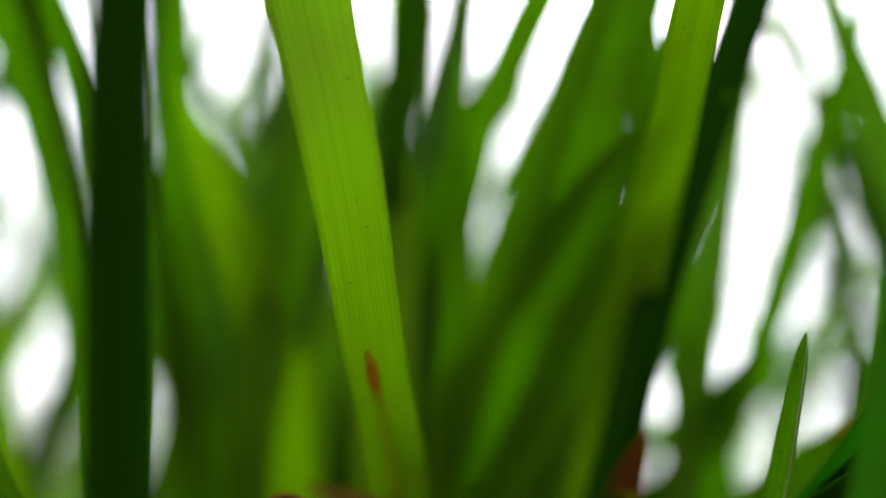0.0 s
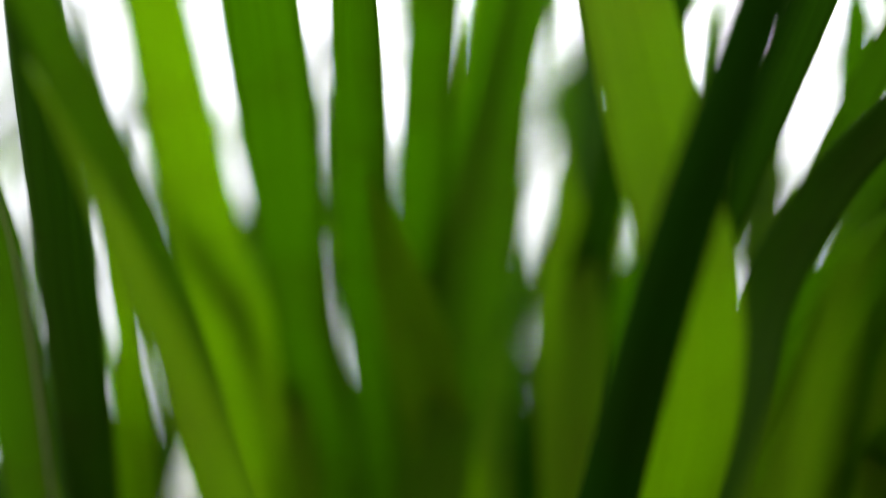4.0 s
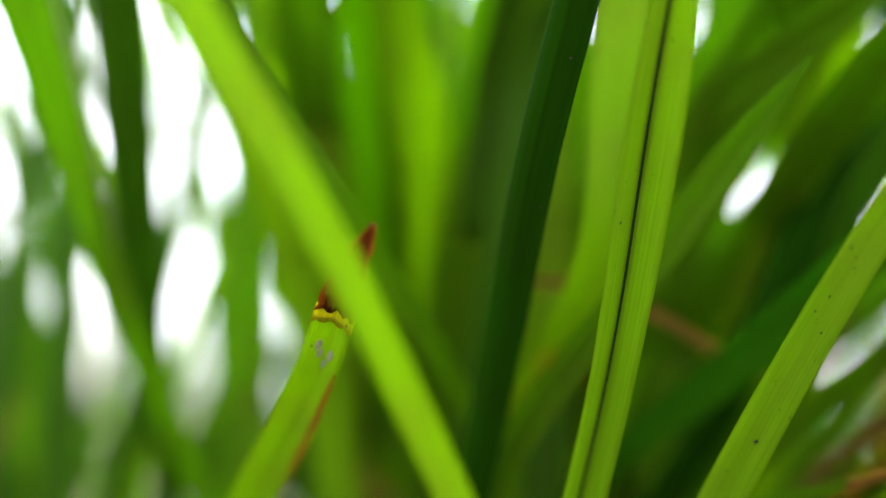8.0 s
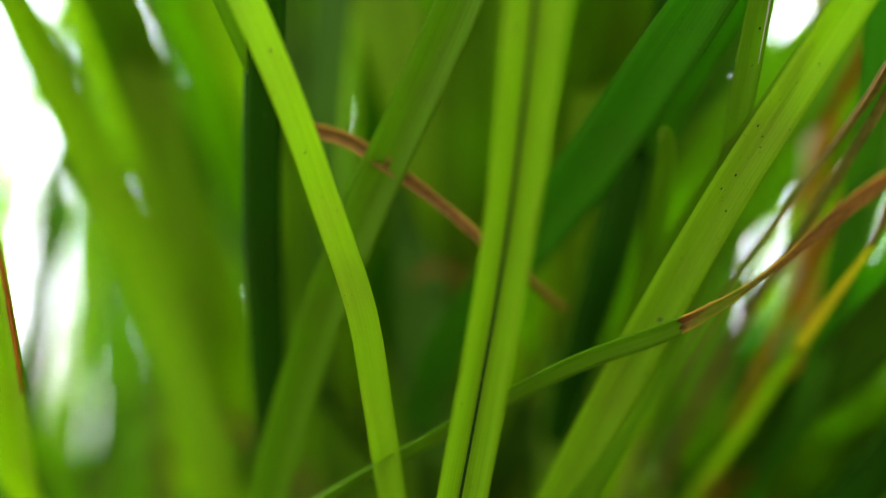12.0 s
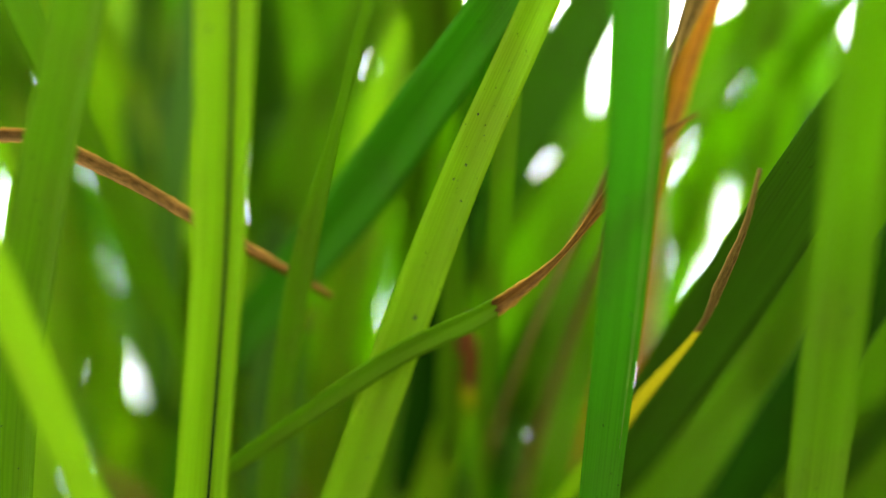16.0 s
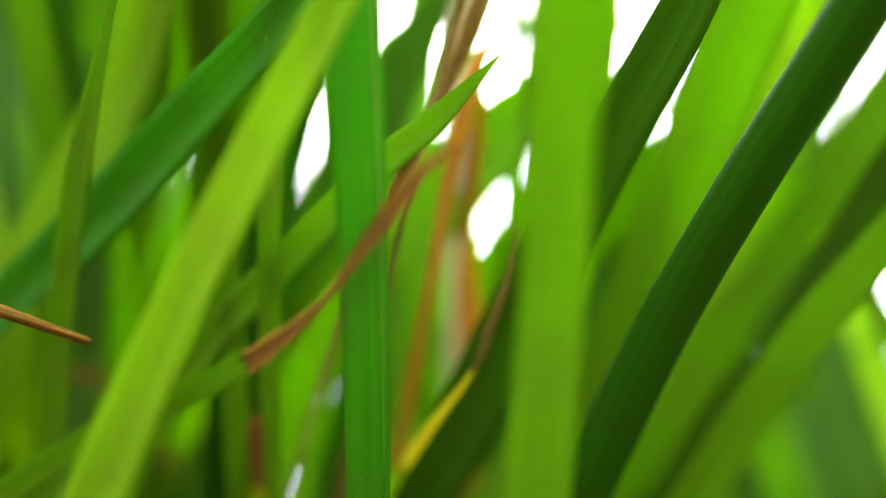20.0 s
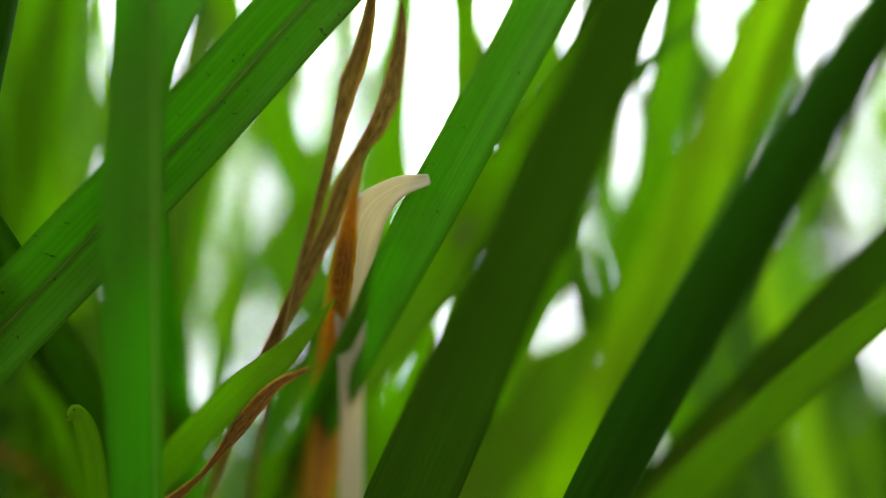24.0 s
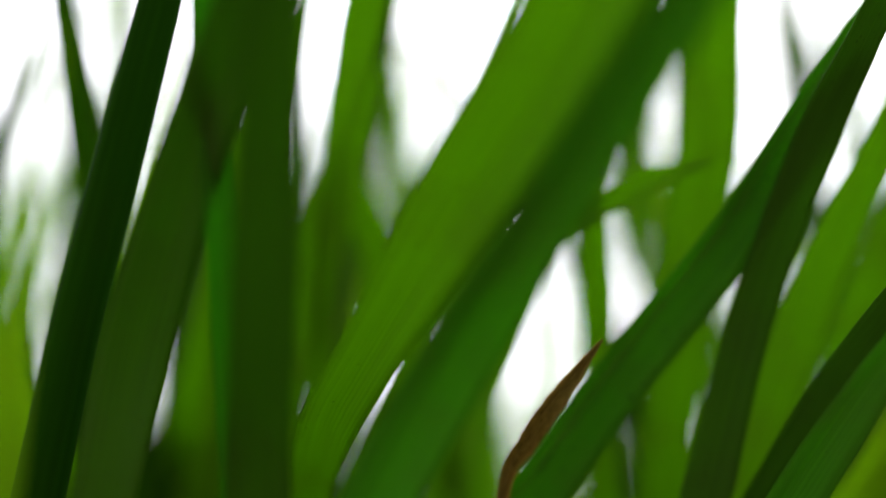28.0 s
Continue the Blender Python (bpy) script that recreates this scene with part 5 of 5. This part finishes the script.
    sway('w28', [(0, 0.19, 0.19, -0.59, 1.8), (25, 0.17, 0.19, -0.59, 5.4), (26, 0.13, 0.19, -0.61, 5.3), (27, 0.29, 0.19, -0.59, 0.6), (27.2, 0.19, 0.19, -0.59, 1.8), (28, 0.13, -0.02, 0.05, 2.6)])
    sway('g28', [(0, 0.10, -0.09, 0.26, 2.1), (2.5, 0.10, -0.09, 0.26, 2.1), (5, 4.10, 4.91, 0.26, 2.1), (21.5, 4.10, 4.91, 0.26, 2.1), (23.4, 4.10, 4.91, 0.26, 2.1), (25.2, 4.10, 4.91, 0.26, 2.1), (26.2, 0.10, -0.09, 0.26, 2.1), (26.5, 0.10, -0.09, 0.26, 2.1), (27.2, -0.12, 0.07, -0.24, 1.2), (28, 0.00, 0.00, 0.00, 0.0)])
    sway('i28', [(0, -0.22, 0.02, -0.09, 8.9), (2.5, -0.22, 0.02, -0.09, 8.9), (5, 3.78, 5.02, -0.09, 8.9), (21.5, 3.78, 5.02, -0.09, 8.9), (23.4, 3.78, 5.02, -0.09, 8.9), (25.2, 3.78, 5.02, -0.09, 8.9), (26.2, -0.22, 0.02, -0.09, 8.9), (27.2, -0.22, 0.02, -0.09, 8.9), (28, 0.00, 0.00, 0.00, 0.0)])
    sway('j28', [(0, -0.53, -0.04, 0.07, -4.2), (25, 0.71, 2.26, 1.03, 1.0), (26, 1.00, 3.52, 1.68, 4.5), (27, 0.64, 2.49, 0.98, -2.0), (27.2, -0.53, -0.04, 0.07, -4.2), (28, 0.00, 0.00, 0.00, 0.0)])
    sway('k28', [(0, 0.11, 0.01, -0.02, 4.0), (27.2, 0.11, 0.01, -0.02, 4.0), (28, 0.00, 0.00, 0.00, 0.0)])
    sway('G20a', [(0, -0.10, 0.08, -4.16, -0.5), (10, -0.10, 0.08, -4.16, -0.5), (18.5, -0.10, 0.08, -0.16, -0.5), (20, 0.00, 0.00, 0.00, 0.0), (28, 0.00, 0.00, 0.00, 0.0)])
    sway('G20b', [(0, 3.91, 5.99, 0.02, 19.0), (2.5, 3.91, 5.99, 0.02, 19.0), (5, -0.09, -0.01, 0.02, 19.0), (18.5, -0.09, -0.01, 0.02, 19.0), (20, 0.00, 0.00, 0.00, 0.0), (21, 0.24, -0.01, -0.07, 11.5), (21.5, 0.25, -0.02, -0.07, 10.9), (23.6, -7.75, 2.98, -0.07, 10.9), (28, -7.75, 2.98, -0.07, 10.9)])
    sway('G18r', [(0, 0.00, 0.00, 0.00, 0.0), (18.5, 0.00, 0.00, 0.00, 0.0), (20, 0.15, 0.06, -0.17, 3.9), (28, 0.15, 0.06, -0.17, 3.9)])
    sway('R20a', [(0, 0.00, 0.00, 0.00, 0.0), (20, 0.00, 0.00, 0.00, 0.0), (21, 0.05, 0.10, -0.27, 7.9), (21.5, 0.03, 0.01, -0.04, -2.5), (28, 0.03, 0.01, -0.04, -2.5)])
    sway('R17a', [(0, 0.67, 0.43, -0.97, 2.4), (14.5, 0.67, 0.43, -0.97, 2.4), (15.5, 0.12, 0.06, -0.20, -0.2), (17, 0.15, -0.09, 0.21, 1.3), (28, 0.15, -0.09, 0.21, 1.3)])
    sway('R17b', [(0, 0.28, 0.33, -0.80, 1.8), (14.5, 0.28, 0.33, -0.80, 1.8), (15.5, 0.13, 0.09, -0.30, -0.2), (17, -0.08, -0.26, 0.59, 8.9), (28, -0.08, -0.26, 0.59, 8.9)])
    sway('farE', [(0, 0.10, 0.00, 0.01, -1.0), (15.5, 0.10, 0.00, 0.01, -1.0), (17, 0.00, 0.00, 0.00, 0.0), (18.5, -0.52, 0.02, -0.05, 1.3), (28, -0.52, 0.02, -0.05, 1.3)])
    sway('farF', [(0, 0.00, 0.00, 0.00, 0.0), (17, 0.00, 0.00, 0.00, 0.0), (18.5, -0.26, -0.04, 0.08, -1.1), (28, -0.26, -0.04, 0.08, -1.1)])
    sway('farG', [(0, 0.00, 0.00, 0.00, 0.0), (24.3, 0.00, 0.00, 0.00, 0.0), (25, 1.12, 0.02, -0.07, -8.9), (28, 1.12, 0.02, -0.07, -8.9)])
    sway('farH', [(0, -0.38, 0.07, -0.08, -0.9), (24.3, -0.38, 0.07, -0.08, -0.9), (25, 0.00, 0.00, 0.00, 0.0), (28, 0.00, 0.00, 0.00, 0.0)])
    sway('dry21', [(0, 0.00, 0.00, 0.00, 0.0), (21, 0.00, 0.00, 0.00, 0.0), (21.5, -0.00, 0.07, -0.19, 5.8), (28, -0.00, 0.07, -0.19, 5.8)])
    sway('R20b', [(0, -0.10, -0.02, 0.04, -2.7), (18.5, -0.10, -0.02, 0.04, -2.7), (20, 0.00, 0.00, 0.00, 0.0), (21, 0.03, 0.06, -0.16, -0.9), (21.5, -0.09, 0.05, -0.09, -0.4), (23.6, 4.40, 4.00, -0.78, 1.9), (24.3, 4.23, 3.98, -0.68, 2.7), (25, 4.45, 3.91, -0.78, 2.9), (28, 4.45, 3.91, -0.78, 2.9)])
    sway('R20c', [(0, 0.00, 0.00, 0.00, 0.0), (20, 0.00, 0.00, 0.00, 0.0), (21, 0.27, -0.09, 0.10, 4.4), (28, 0.27, -0.09, 0.10, 4.4)])
    sway('R25a', [(0, 0.20, -0.07, 0.13, 0.6), (24.3, 0.20, -0.07, 0.13, 0.6), (25, 0.00, 0.00, 0.00, 0.0), (28, 0.00, 0.00, 0.00, 0.0)])
    sway('R25b', [(0, 0.28, 0.05, -0.24, 0.2), (24.3, 0.28, 0.05, -0.24, 0.2), (25, 0.00, 0.00, 0.00, 0.0), (28, 0.00, 0.00, 0.00, 0.0)])
    sway('R28a', [(0, -0.25, -0.05, 0.14, -3.4), (27.2, -0.25, -0.05, 0.14, -3.4), (28, 0.00, 0.00, 0.00, 0.0)])
    sway('R11a', [(0, -0.29, 0.26, -5.75, -0.1), (2.5, -0.29, 0.26, -5.75, -0.1), (6, -0.29, 0.26, -0.75, -0.1), (11, -0.29, 0.26, -0.75, -0.1), (12.5, -0.29, -0.03, 0.11, 5.6), (21.5, -0.29, -0.03, 0.11, 5.6), (23.6, -8.29, 2.97, 0.11, 5.6), (28, -8.29, 2.97, 0.11, 5.6)])
    sway('R11b', [(0, 0.48, 5.00, 0.00, 2.8), (2.5, 0.48, 5.00, 0.00, 2.8), (5, -0.02, 0.00, 0.00, 2.8), (9.5, -0.02, 0.00, -0.00, 2.8), (11, 0.00, 0.00, 0.00, 0.0), (21.5, 0.00, 0.00, 0.00, 0.0), (23.6, -8.00, 3.00, 0.00, 0.0), (28, -8.00, 3.00, 0.00, 0.0)])
    sway('redtip', [(0, 0.00, 0.00, 0.00, 0.0), (1, 0.11, -0.02, 0.05, -0.3), (2.5, 0.18, 0.01, -0.08, -12.7), (17, -0.38, 1.02, -2.37, 11.3), (18.5, -0.62, 1.23, -2.42, 18.8), (20, -0.33, 1.39, -2.67, 14.5), (28, -0.33, 1.39, -2.67, 14.5)])
    sway('tipc', [(0, 0.04, -0.07, 0.12, -6.6), (20, 0.04, -0.07, 0.12, -6.6), (21, 0.20, -0.69, -0.26, 0.7), (28, 0.00, 0.00, 0.00, 0.0)])
    sway('darkR', [(0, -0.39, -0.01, -0.06, -7.6), (1, -0.43, 0.00, -0.07, -1.8), (2, -0.05, -0.01, -0.09, 0.1), (21.5, -0.01, -0.00, -0.02, 0.0), (23.6, -8.01, 3.00, -0.02, 0.0), (28, -8.00, 3.00, 0.00, 0.0)])
    sway('thinR', [(0, 0.58, -0.01, 0.16, -7.1), (1, 0.13, 0.01, 0.09, -2.6), (2, 0.02, 0.03, 0.01, -0.1), (28, 0.00, 0.00, 0.00, 0.0)])
    sway('T3', [(0, 3.00, 4.00, -2.00, 0.0), (21.5, 3.00, 4.00, -2.00, 0.0), (24, 0.00, 0.00, 0.00, 0.0), (25, 0.00, 0.00, 0.00, 0.0), (26, 0.48, 0.02, 0.01, 1.1), (27, 3.01, 0.10, 0.08, 6.6), (28, 3.01, 0.10, 0.08, 6.6)])
    sway('h28', [(0, 0.00, 0.00, 0.00, 0.0), (2.5, 0.00, 0.00, 0.00, 0.0), (5, 4.00, 5.00, 0.00, 0.0), (21.5, 4.00, 5.00, 0.00, 0.0), (23.4, 0.00, 0.00, 0.00, 0.0), (28, 0.00, 0.00, 0.00, 0.0)])
    sway('u', [(0, 4.00, 8.00, 0.00, 0.0), (21.5, 4.00, 8.00, 0.00, 0.0), (23.5, 0.00, 0.00, 0.00, 0.0), (28, 0.00, 0.00, 0.00, 0.0)])
    sway('arch', [(0, 0.00, 0.00, 0.00, 0.0), (6, 0.00, 0.00, 0.00, 0.0), (7, 0.06, 0.59, 0.14, 21.4), (8.5, 0.66, 4.59, -0.36, 0.0), (28, 0.66, 4.59, -0.36, 0.0)])
    sway('backE', [(0, 0.00, 0.00, 0.00, 0.0), (21.5, 0.00, 0.00, 0.00, 0.0), (23.6, -6.00, 4.00, 0.00, 0.0), (28, -6.00, 4.00, 0.00, 0.0)])


motions()
